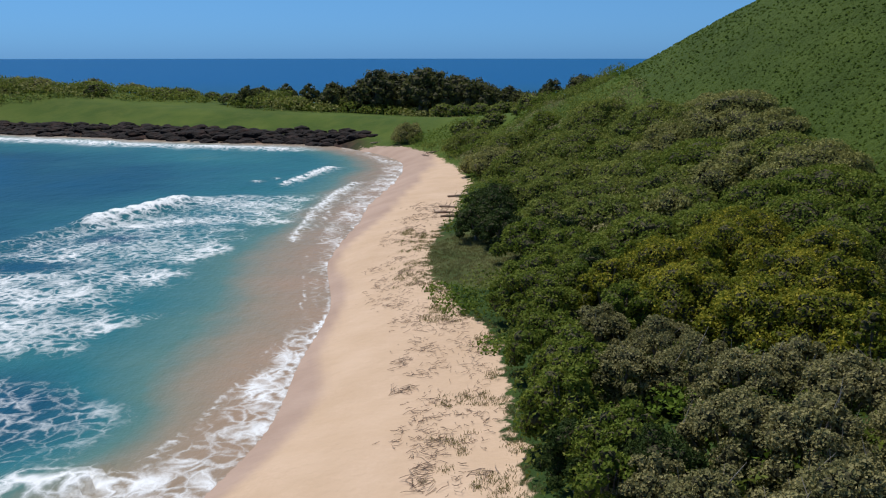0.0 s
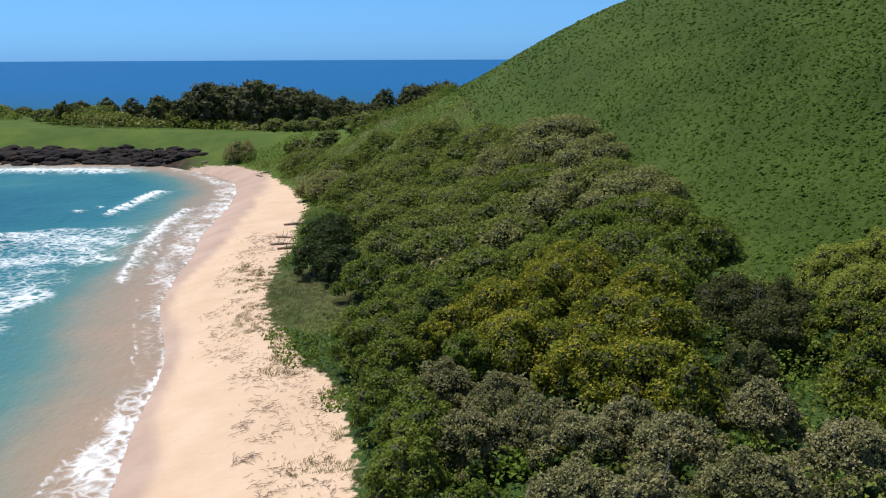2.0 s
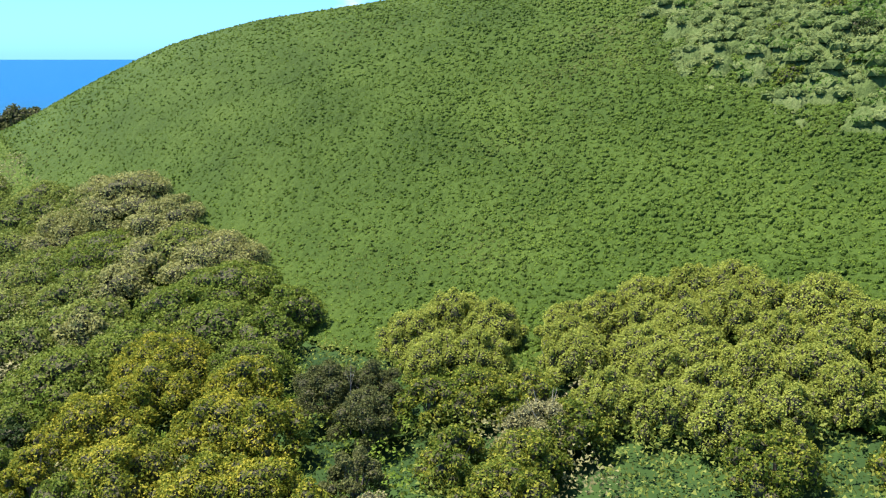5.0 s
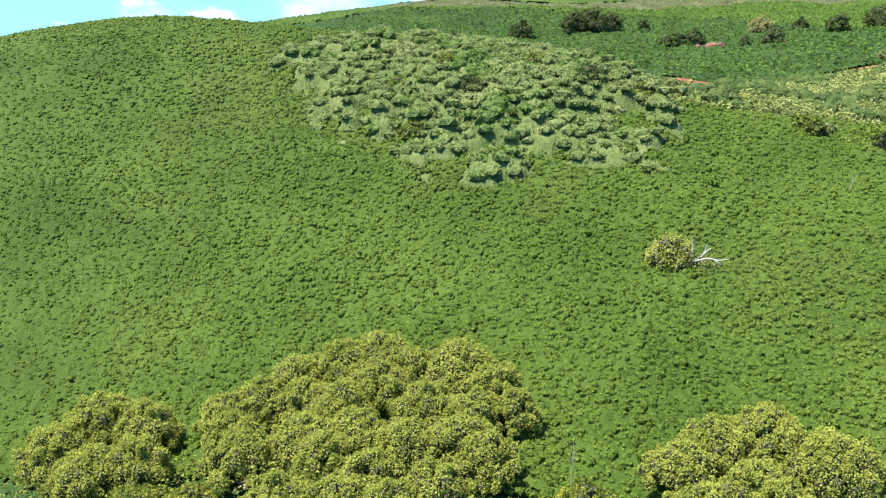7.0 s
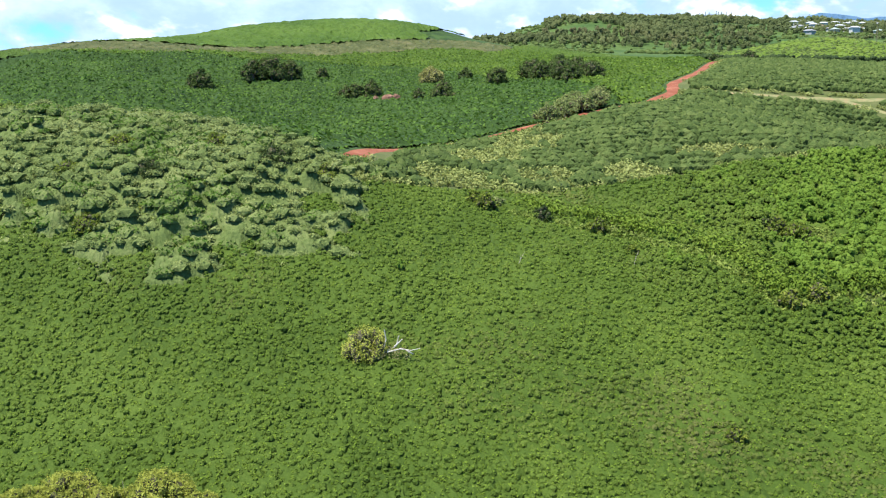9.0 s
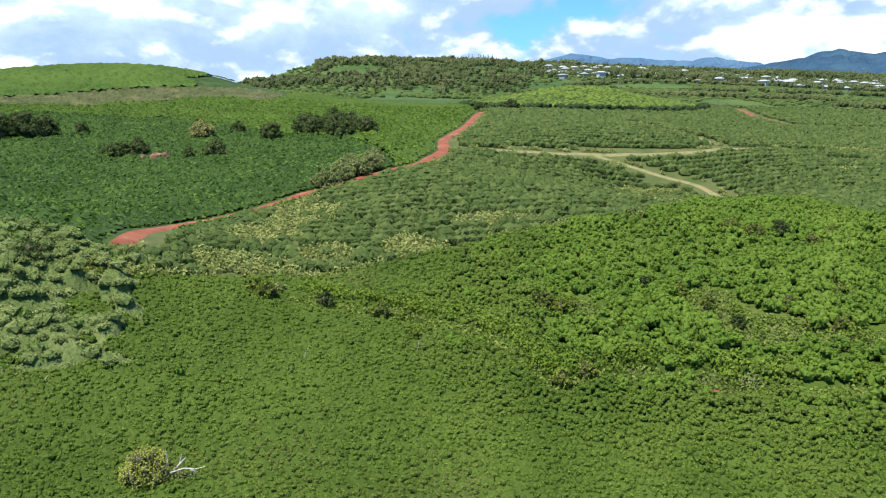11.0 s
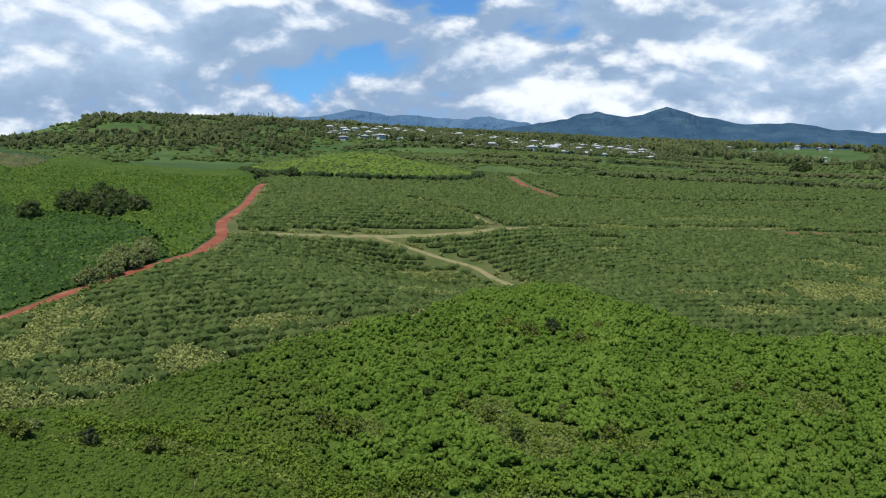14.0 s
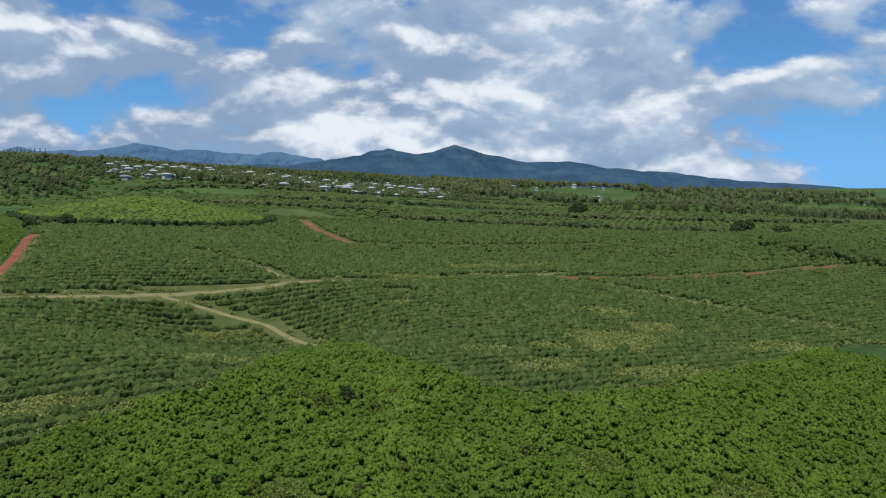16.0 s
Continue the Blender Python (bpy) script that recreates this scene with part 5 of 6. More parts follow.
rise_ = smooth(beach_off(x, y), 0, 5)
c, r = clumps(x, y, size * 0.4 + rise_ * 1.5 * rough_noise(x, y, 6, 82), size, 0.9)
pick = rough_noise(x, y, 8, 83)
for name, lo, hi, kind, label in [("low_green_scrub", 0, 0.30, "green", "low leafy green undergrowth between the trees"),
                                  ("bright_scrub", 0.30, 0.40, "scrub", "bright green low scrub between the trees"),
                                  ("olive_scrub", 0.40, 0.74, "olive", "olive-green undergrowth between the trees"),
                                  ("dry_scrub", 0.74, 1.01, "grey", "grey-brown dry undergrowth between the trees")]:
    k = (pick >= lo) & (pick < hi)
    v, f = leaf_cards(rng, c[k], r[k], 40, 0.27, low=-0.3, loose=0.7)
    stuff(name, v, f, LEAF[kind], label, "shrubs")

# flat green creeper at the foot of the bushes
x, y = from_shore(*scatter(0.8, -12, 4, 46, 66))
keep = (beach_off(x, y) > -1.2) & (beach_off(x, y) < 2.5) & (rough_noise(x, y, 4, 84) > 0.4)
c, r = clumps(x[keep], y[keep], 0.1, np.full(keep.sum(), 0.55), 0.6)
v, f = leaf_cards(rng, c, r, 14, 0.26)
stuff("beach_creeper", v, f, LEAF["scrub"], "bright green creeper spreading onto the sand", "plants")


# ---- beach ----
def blades(x, y, per, tall, mat, name, label, wide=0.016):
    n = len(x) * per
    px = np.repeat(x, per) + rng.normal(0, 0.2, n)
    py = np.repeat(y, per) + rng.normal(0, 0.2, n)
    h = tall * rng.uniform(0.5, 1.3, n)
    a = rng.uniform(0, 2 * np.pi, n)
    lean = h * rng.uniform(0.2, 0.8, n)
    base_ = np.stack([px, py, land(px, py) - 0.02], -1)
    side = np.stack([-np.sin(a), np.cos(a), a * 0], -1) * wide
    mid = base_ + np.stack([np.cos(a) * lean * 0.4, np.sin(a) * lean * 0.4, h * 0.65], -1)
    tip = base_ + np.stack([np.cos(a) * lean, np.sin(a) * lean, h], -1)
    v = np.stack([base_ - side, base_ + side, mid + side * 0.8, tip], 1).reshape(-1, 3)
    return stuff(name, v, np.arange(len(v)).reshape(-1, 4), mat, label, "grass")


hx, hy = scatter(0.55, -16, 4, 22, 90)
x, y = from_shore(hx, hy)
e_ = hx - scrub_edge(hy)
keep = (e_ > -4.2) & (e_ < 1.2) & (rough_noise(x, y, 1.6, 85) > 0.52 - 0.10 * e_ - 0.12) & (rng.uniform(0, 1, len(x)) < 0.75)
keep |= (((hx + 4) / 5.5) ** 2 + ((hy - 75) / 11) ** 2 < 1) & (e_ > -0.5) & (rng.uniform(0, 1, len(x)) < 0.9)
blades(x[keep], y[keep], 34, 0.17, LEAF["tuft"], "beach_grass", "tufts of dry green grass along the back of the beach")

TWIG = material("weathered driftwood", [(0.17, 0.12, 0.085), (0.30, 0.225, 0.165), (0.46, 0.37, 0.29)], 0.7, 0.95, 0.3)


def twigs(spots, per, reach):
    out = []
    for cx, cy, w, l in spots:
        for _ in range(int(per * w * l)):
            px, py = from_shore(cx + rng.normal(0, w * 0.5), cy + rng.normal(0, l * 0.5))
            a, ln = rng.uniform(0, np.pi), reach * rng.uniform(0.4, 1.4)
            q = [(px + (s - 0.5) * ln * math.cos(a) + rng.normal(0, 0.05), py + (s - 0.5) * ln * math.sin(a) + rng.normal(0, 0.05)) for s in (0, 0.5, 1)]
            z = [float(land(*p)) + rng.uniform(0.02, 0.16) for p in q]
            out.append(tube([(p[0], p[1], h) for p, h in zip(q, z)], [0.014, 0.017, 0.008], 4))
    return joined(out)


wrack = [(scrub_edge(float(t)) - float(o), float(t), 1.1, 1.3) for t, o in zip(rng.uniform(24, 108, 150), rng.uniform(0.6, 5.5, 150))]
v, f = twigs(wrack, 8.0, 0.42)
stuff("driftwood_litter", v, f, TWIG, "scattered twigs and wrack along the tide line", "driftwood")
for cx, cy, w, l, n_ in [(-5.2, 28.5, 0.7, 1.8, 46), (-7.4, 40.5, 0.9, 0.8, 26), (-8.2, 45, 0.8, 1.0, 22), (-10.6, 59, 0.9, 0.8, 18), (-11, 70, 0.9, 1.1, 18), (-2.2, 28.2, 0.8, 0.6, 14)]:
    pile = tagged(new("driftwood_pile"), "tangled pile of grey driftwood branches on sand", "driftwood", "driftwood piles on the beach")
    for _ in range(n_):
        v, f = twigs([(cx, cy, w, l)], 1.001 / (w * l), 0.75)
        part("branch", mesh_of("branch", v, f, TWIG), pile)
for cx, cy, a, ln in [(-33, 193.5, 0.4, 2.4), (-17.5, 171, 1.0, 4.0), (-19, 169, 2.2, 3.0), (-8.4, 96.5, 0.2, 3.0), (-9.6, 99, 0.1, 2.6), (-8.6, 112, 0.3, 3.2), (-9.5, 103, -0.2, 2.2)]:
    log = tagged(new("driftwood_log"), "bleached driftwood log lying on the sand", "driftwood", "driftwood logs on the beach")
    cx, cy = from_shore(cx, cy)
    z = float(land(cx, cy))
    log.location = (cx, cy, z)
    d = Vector((math.cos(a), math.sin(a), 0)) * ln / 2
    v, f = tube([-d + Vector((0, 0, 0.10)), Vector((0, 0, 0.17)), d + Vector((0, 0, 0.12))], [0.13, 0.16, 0.06], 7)
    part("trunk", mesh_of("trunk", v, f, TWIG), log)
    for s in (-0.4, 0.1, 0.7):
        v, f = tube([d * s + Vector((0, 0, 0.15)), d * s + Vector((0.3, 0.2, 0.6)), d * s + Vector((0.35, 0.5 * s, 1.0))], [0.05, 0.03, 0.012], 4)
        part("branch", mesh_of("branch", v, f, TWIG), log)

# ---- the rocky point ----
ICO = bmesh.new()
bmesh.ops.create_icosphere(ICO, subdivisions=2, radius=1)
ico_v = np.array([tuple(p.co) for p in ICO.verts])
ico_f = np.array([[p.index for p in q.verts] for q in ICO.faces])
ICO.free()


def boulder(r, flat):
    w = ico_v * (1 + 0.5 * (np.stack([rough_noise(ico_v[:, 0] * 3 + rng.uniform(0, 99), ico_v[:, 1] * 3 + ico_v[:, 2] * 2, 1.1, 7)], -1) - 0.5))
    return w * np.array([r, r * rng.uniform(0.6, 1), r * flat])


pieces = []
for _ in range(760):
    x = rng.uniform(-190, -34)
    y = 205 - 0.24 * (x + 44) + rng.normal(2.5, 3.6)
    x, y = from_shore(x, y)
    if -4 < float(inland(x, y)) < 11:
        r = rng.uniform(0.5, 2.4)
        pieces.append((boulder(r, 0.42) + np.array([x, y, max(float(land(x, y)), SEA) + 0.05 * r]), ico_f))
for _ in range(60):
    x, y = from_shore(rng.normal(-150, 14), rng.normal(407, 2))
    pieces.append((boulder(rng.uniform(1, 3), 0.5) + np.array([x, y, SEA + 0.1]), ico_f))
v, f = joined(pieces)
stuff("lava_rocks", v, f, LAVA, "jagged black lava rocks along the shore", "rocks")

# thickets on the point: low olive scrub to seaward, dark growth under the ironwoods
def thicket(name, label, spots, step, kind, low_, high_, leaf_):
    pieces = []
    for cx, cy, w, l, up_ in spots:
        x, y = scatter(step, cx - w, cx + w, cy - l, cy + l)
        q = ((x - cx) / w) ** 2 + ((y - cy) / l) ** 2 + 0.6 * (rough_noise(x, y, 9, 98) - 0.5)
        x, y, q = x[q < 1], y[q < 1], q[q < 1]
        size = rng.uniform(low_, high_, len(x))
        x, y = from_shore(x, y)
        c = np.stack([x, y, land(x, y) + up_ * (1 - q) * rng.uniform(0.5, 1, len(x))], -1)
        pieces.append(leaf_cards(rng, c, np.stack([size, size, size * 0.75], -1), 26, leaf_, low=-0.3, loose=0.7))
    v, f = joined(pieces)
    stuff(name, v, f, LEAF[kind], label, "shrubs")


thicket("olive_thicket", "low olive scrub on the grassy point", [(-178, 272, 46, 20, 4.2), (-128, 277, 30, 14, 2.6), (-72, 258, 14, 12, 4.5), (-48, 266, 20, 12, 3)], 3.0, "olive", 1.6, 2.8, 0.8)
thicket("tan_thicket", "tan dry scrub on the grassy point", [(-162, 266, 34, 12, 3.4), (-66, 254, 14, 9, 3.4), (-20, 258, 18, 10, 2)], 4.0, "tan", 1.6, 2.6, 0.8)
thicket("dark_thicket", "dark growth under the ironwoods", [(-38, 282, 46, 12, 4.5), (-16, 288, 30, 10, 5.5), (36, 322, 30, 10, 4)], 3.2, "iron", 1.8, 3.2, 0.9)

# wind-cut bushes on the point
g = np.random.default_rng(5)
for k in range(26):
    x, y = from_shore(float(g.normal(-160, 32)), float(g.normal(283, 11)))
    bush("olive" if k % 3 else "tan", "wind_cut_bush", "low wind-cut bush on the grassy point", "bush", x, y, float(g.uniform(4, 7)), float(g.uniform(2.5, 4.2)), 0.8, 0, False, 0.55)
for x, y, s, h in [(-92, 272, 5, 4), (-84, 262, 5.5, 5), (-76, 270, 6, 6), (-68, 262, 5, 4.5), (-118, 285, 4, 3.5), (-104, 290, 3.5, 3), (-60, 275, 5, 6), (-52, 268, 5, 5.5),
                   (-20, 228, 4, 4), (-10, 222, 4.5, 4), (-2, 232, 5, 4.5), (6, 226, 4.5, 4), (-14, 205, 3.5, 3.4), (-4, 205, 4, 3.6), (4, 196, 4.4, 4), (-12, 182, 3.4, 3), (-6, 176, 3.6, 3.4), (2, 172, 4, 3.6)]:
    bush("olive", "shore_bush", "olive-green bush on the grass behind the beach", "bush", *from_shore(x, y), s, h, 0.55, 0, False, 0.6)
for x, y, s, h in [(-8, 160, 3, 3), (-6, 150, 3.2, 3), (-3, 142, 3.2, 3.4), (-4, 132, 3.2, 3.4), (-2, 122, 3.2, 3.6), (0, 113, 3.2, 3.6), (4, 128, 3.6, 3.6), (3, 142, 3.6, 3.4), (10, 108, 3.8, 4)]:
    bush("green" if s > 3.1 else "olive", "naupaka_bush", "dense rounded bush with glossy green leaves", "bush", *from_shore(x, y), s, h, 0.32, 0, False)

# ---- trees of the knoll and the valley ----
for x, y, s, h in [(112, 52, 2.9, 4.0), (102, 64, 2.6, 3.4), (113, 61, 2.4, 3.2), (113, 45, 2.0, 3.4), (96, 60, 2.0, 2.6), (99, 74, 2.0, 2.8), (92, 66, 1.8, 2.2), (105, 55, 2.2, 2.9), (107, 72, 2.0, 2.8), (110, 56, 2.0, 3.0)]:
    bush("dark" if s > 2.5 else "green", "knoll_shrub", "dark green shrub on the grey-green knoll", "shrub", x, y, s * 1.1, h, 0.30, 2)
for x, y, s, h in [(303, 149, 6.0, 7.5), (298, 154, 4.6, 6.5), (309, 144, 4.2, 6), (272, 160, 4.2, 5.5), (319, 136, 2.6, 3.6), (277, 106, 3.6, 4.2), (279, 101, 3.4, 4.6), (281, 111, 2.6, 3.2), (270, 82, 2.2, 3.0), (269, 74, 3.8, 4.6),
                   (310, 66, 4.0, 5), (325, 57, 4.6, 6), (316, 52, 4.0, 5.5), (304, 43, 4.2, 5.5), (304, 33, 4.0, 5), (330, 48, 4.4, 5.5), (345, 50, 4.4, 5.5), (318, 40, 4.4, 5.5), (296, 38, 3.4, 4.5), (325, 94, 2.8, 3.6), (335, 84, 3.0, 3.4)]:
    bush("coffee", "valley_tree", "dark spreading tree among the valley scrub", "tree", x, y, s * 1.1, h * 1.3 + 1.2, 0.6)
bush("tan", "pale_tree", "pale grey dry tree in the valley scrub", "tree", 322, 94, 5.2, 7.5, 0.5, 4)
for x, y in [(206, 27), (212, 24), (218, 22), (224, 22), (214, 28), (222, 27), (229, 22), (200, 30)]:
    bush("knoll", "roadside_shrub", "pale green shrub in a thicket beside the red road", "shrub", x, y, 3.4, 4.4, 0.42)
for x, y, s, h in [(229, 28, 4, 2.5), (222, 33, 3.5, 2.2), (236, 24, 3.5, 2.2), (123, 24.5, 1.8, 1.6), (126, -35, 1.4, 1.6), (104, -34, 1.4, 1.4)]:
    bush("knoll", "grey_shrub", "grey-green shrub beside the red road", "shrub", x, y, s, h, 0.5)

# the broken tree that lies in the scrub
BLEACHED = material("sun-bleached limbs", [(0.40, 0.37, 0.32), (0.62, 0.58, 0.52)], 0.6, 0.9, 0.3)
snag = bush("kiawe", "fallen_kiawe", "broken kiawe tree with bleached limbs in green scrub", "tree", 83.6, 28.2, 2.6, 3.2, 0.2, 5, dense=0.55)
limbs = [[(0.2, -1.6, 0.5), (0.3, -2.0, 2.0), (0.1, -1.9, 3.1)], [(0.2, -1.6, 0.6), (0.4, -3.0, 1.4), (0.2, -3.4, 2.6)], [(0.3, -2.9, 1.4), (0.3, -3.7, 2.2)],
         [(0.1, -2.2, 0.8), (0, -3.6, 1.3), (0.1, -4.6, 1.2), (0, -5.6, 1.5)], [(0, -4.2, 1.2), (0.3, -4.8, 0.8)], [(0.2, -1.0, 0.4), (-0.4, 0.4, 1.6)]]
for q in limbs:
    v, f = tube(q, [0.085, 0.06, 0.04, 0.02][:len(q)], 6)
    part("limb", mesh_of("limb", v, f, BLEACHED), snag, "bleached bare limb")
v, f = leaf_cards(np.random.default_rng(4), np.array([[0.1, -2.6, 0.5], [0, -3.8, 0.6], [-0.5, -1.2, 0.5], [-0.3, 1.6, 0.4]]), np.full((4, 3), 0.9), 90, 0.2, loose=0.8)
part("dry_foliage", mesh_of("dry_foliage", v, f, LEAF["grey"]), snag, "grey dry foliage")
for x, y, h, a in [(104.4, 17.5, 2.4, 0.9), (109.5, 4.5, 2.4, 0.6), (51.1, 21.3, 5.2, 0.1), (27.5, 49, 5.8, 0.1)]:
    stick = tagged(new("dead_sapling"), "thin bleached dead sapling rising from the scrub", "dead tree", "dead saplings in the scrub")
    stick.location = (x, y, float(land(x, y)))
    v, f = tube([(0, 0, 0), (a * 0.5, -a * 0.5, h * 0.6), (a, -a, h)], [0.035, 0.025, 0.012], 5)
    part("stem", mesh_of("stem", v, f, DEADWOOD), stick)
    v, f = joined([tube([(a * 0.5, -a * 0.5, h * 0.6), (a * 0.5 + 0.4 * s, -a * 0.5, h * 0.85)], [0.015, 0.006], 4) for s in (-1, 1)])
    part("twigs", mesh_of("twigs", v, f, DEADWOOD), stick)

# taller shrubs along the gully
t_ = rng.uniform(0, 8, 260)
gx_, gy_ = np.interp(t_, range(9), GULLY[0]), np.interp(t_, range(9), GULLY[1])
x, y = gx_ + 1.9 + rng.normal(0, 0.9, 260), gy_ + rng.normal(0, 0.8, 260)
for ox, oy, ow, oh in OPEN:
    a, q = rng.uniform(0, 2 * np.pi, 7), rng.uniform(0.2, 1.3, 7)
    x = np.append(x, ox + ow * q * np.cos(a))
    y = np.append(y, oy + oh * q * np.sin(a))
size = rng.uniform(0.8, 1.3, len(x))
c, r = clumps(x, y, size * 0.9, size, 1.0)
v, f = leaf_cards(rng, c, r, 36, 0.42, low=-0.6)
stuff("gully_shrubs", v, f, LEAF["scrub"], "taller green shrubs along the gully", "shrubs")

# single darker shrubs that stand out of the scrub
g = np.random.default_rng(33)
for x, y, s in [(156.5, -46.4, 2.0), (153.2, -49.5, 2.2), (155.9, -54.6, 2.0), (149.6, -57.6, 1.8), (155.3, -63, 1.8), (124.1, -34.4, 1.2), (118.2, -36.6, 1.1), (122.4, -44.5, 1.7), (117.1, -45.8, 1.3),
                (126.5, -53, 1.8), (128.3, -31.4, 1.3), (123.8, -12.4, 1.7), (122.4, -14.4, 1.5), (128.5, -75.1, 1.6), (124.3, -76.5, 1.5), (139.2, -101, 1.5), (131.6, -27.2, 1.3), (116.7, -49.3, 1.4),
                (120.2, 24.9, 1.6), (121.4, 26.7, 1.3), (80.3, -6.5, 1.1), (113.4, 4.8, 1.0), (120.1, 17.1, 1.4), (118.9, 9.6, 1.4), (124.3, -11.4, 1.5), (122.8, -15.3, 1.4), (103.9, -12.6, 1.4), (105.7, -15.6, 1.4)]:
    bush("green" if g.uniform() < 0.7 else "dark", "scrub_shrub", "darker rounded shrub standing in bright green scrub", "shrub", x, y, s, s * 1.35 + 0.5, 0.36, 0, True)

# bare red earth
def earth_patch(x, y, w, l):
    a = np.linspace(0, 2 * np.pi, 25)[:-1]
    rr = 1 + 0.5 * (rough_noise(np.cos(a) * 3 + x, np.sin(a) * 3 + y, 1.3, 9) - 0.5)
    px, py = x + np.cos(a) * w * rr, y + np.sin(a) * l * rr
    pts = [(x, y, float(land(x, y)) + 0.35)] + [(p, q, float(land(p, q)) + 0.1) for p, q in zip(px, py)]
    f = [(0, 1 + k, 1 + (k + 1) % 24) for k in range(24)]
    tagged(new("earth_patch", mesh_of("earth_patch", pts, f, RED_EARTH, True)), "bare patch of red earth among green scrub", "ground", kind="structure")


for q in [(124, 31, 0.9, 2.2), (102.5, -29, 0.8, 1.7), (399, 172, 6, 12), (373, 240, 5, 6), (520, -122, 10, 14), (219, -256, 2, 7)]:
    earth_patch(*q)
ROCKFACE = material("reddish rock face", [(0.07, 0.035, 0.022), (0.16, 0.085, 0.055), (0.26, 0.16, 0.11)], 1.5, 0.95, 0.8, 0.3)
for x, y, r in [(271, 93, 2.2), (272, 90, 1.8), (270.5, 96.5, 1.5)]:
    ob = new("rock_outcrop", mesh_of("rock_outcrop", boulder(r, 0.9), ico_f, ROCKFACE))
    ob.location = (x, y, float(land(x, y)) + 1.7)
    tagged(ob, "reddish rock outcrop in the valley scrub", "rock", "valley outcrop")

# ---- far plantation: hedges, windbreaks, woods ----
WOODS = {
    "iron": cover("far woods", (0.036, 0.052, 0.017), (0.062, 0.080, 0.026), (0.100, 0.114, 0.041), 45, 2.0, (0.095, 0.078, 0.036)),
    "coffee": cover("far hedges", (0.030, 0.052, 0.012), (0.048, 0.074, 0.017), (0.072, 0.100, 0.026), 25, 1.0),
    "dark": cover("dark far hedges", (0.014, 0.028, 0.008), (0.026, 0.044, 0.012), (0.042, 0.064, 0.018), 20, 1.0),
}


def wood(name, label, x, y, tall, kind, per=16, leaf=2.2, slim=0.45):
    x, y = np.asarray(x, float), np.asarray(y, float)
    tall = np.broadcast_to(tall, x.shape) * rng.uniform(0.7, 1.25, len(x))
    c = np.stack([x, y, land(x, y) + tall * 0.45], -1)
    r = np.stack([tall * slim, tall * slim, tall * 0.55], -1)
    top = c + np.stack([rng.normal(0, 0.25, len(x)) * tall * slim * 2, rng.normal(0, 0.25, len(x)) * tall * slim * 2, tall * 0.22], -1)
    v, f = joined([bush_bodies(rng, c, r), bush_bodies(rng, top, r * 0.62), leaf_cards(rng, c, r * 1.05, per, leaf * 0.55, low=-0.2)])
    return stuff(name, v, f, WOODS[kind], label, "trees")


def along_bearing(az0, az1, r0, r1, n, spread=0.02):
    t = rng.uniform(0, 1, n)
    a, r = np.radians(az0 + (az1 - az0) * t), (r0 + (r1 - r0) * t) * (1 + rng.normal(0, spread, n))
    return r * np.sin(a), r * np.cos(a)


def spread_bearing(az0, az1, r0, r1, n, size=60, cut=0.5):
    a, r = np.radians(rng.uniform(az0, az1, n)), rng.uniform(r0, r1, n)
    x, y = r * np.sin(a), r * np.cos(a)
    k = rough_noise(x, y, size, 91) * 0.7 + rough_noise(x, y, size / 3, 92) * 0.3 > cut
    k &= ((np.degrees(np.arctan2(x, y)) - 83) / 2.4) ** 2 + ((r - 925) / 55) ** 2 > 1
    return x[k], y[k]


wood("forest_on_hill", "brown-green forest on the far hill", *spread_bearing(80.5, 90, 900, 1180, 1350, 120, 0.45), 6, "iron", 14, 2.6)
wood("forest_below_hill", "dark forest at the foot of the far hill", *along_bearing(76, 94, 830, 900, 420, 0.04), 6, "iron", 14, 3.0)
wood("ridge_trees", "trees on the far ridge", *spread_bearing(88, 97, 1150, 1450, 420, 90, 0.5), 10, "iron", 12, 3.2)
wood("town_trees", "dark trees between the houses", *spread_bearing(90, 118, 940, 1480, 2300, 60, 0.47), 5.5, "iron", 12, 3.4)
wood("crest_woods", "dark woods on the crest behind the town", *spread_bearing(92, 120, 1290, 1560, 1500, 70, 0.40), 8, "iron", 12, 3.4)
wood("grove_below_town", "brown-green grove below the town", *along_bearing(99, 106.5, 1010, 960, 230, 0.02), 9, "iron", 14, 3.4)
wood("far_woods", "dark woods at the foot of the mountains", *spread_bearing(115, 152, 1150, 1900, 2400, 150, 0.46), 11, "iron", 12, 3.8)
wood("woods_behind_town", "woods behind the town", *spread_bearing(90, 122, 1750, 2500, 1500, 160, 0.42), 15, "iron", 10, 5.5)
wood("hedge_rows", "dark green hedges across the far fields", *np.concatenate([np.array(along_bearing(a0, a1, r0, r1, n, 0.006)) for a0, a1, r0, r1, n in
     [(97, 112, 700, 690, 120), (104, 122, 760, 800, 150), (112, 133, 640, 600, 200), (118, 140, 720, 700, 180), (96, 108, 860, 900, 100), (108, 128, 940, 960, 160), (100, 120, 1040, 1080, 180), (124, 146, 900, 880, 180)]], 1), 4, "iron", 14, 1.6, 0.7)
wood("hedge_belt", "thick green hedge along the field track", *along_bearing(135, 143, 515, 420, 240, 0.02), 4.5, "coffee", 18, 1.3, 0.6)
wood("windbreak", "row of slim windbreak trees", *np.concatenate([np.array(along_bearing(127, 143, 830, 820, 90, 0.001)), np.array(along_bearing(128, 144, 1000, 980, 80, 0.001))], 1), 8, "iron", 16, 1.5, 0.2)
for x, y, s, h in [(667, -453, 8, 9), (680, -462, 7, 8), (655, -440, 6, 7), (445, -428, 7, 7), (452, -440, 6, 6), (437, -418, 5, 5), (419, -437, 6, 5), (500, -25, 5, 6), (478, -8, 4, 5)]:
    bush("dark", "field_tree", "dark round tree standing among the fields", "tree", x, y, s, h, 1.1)

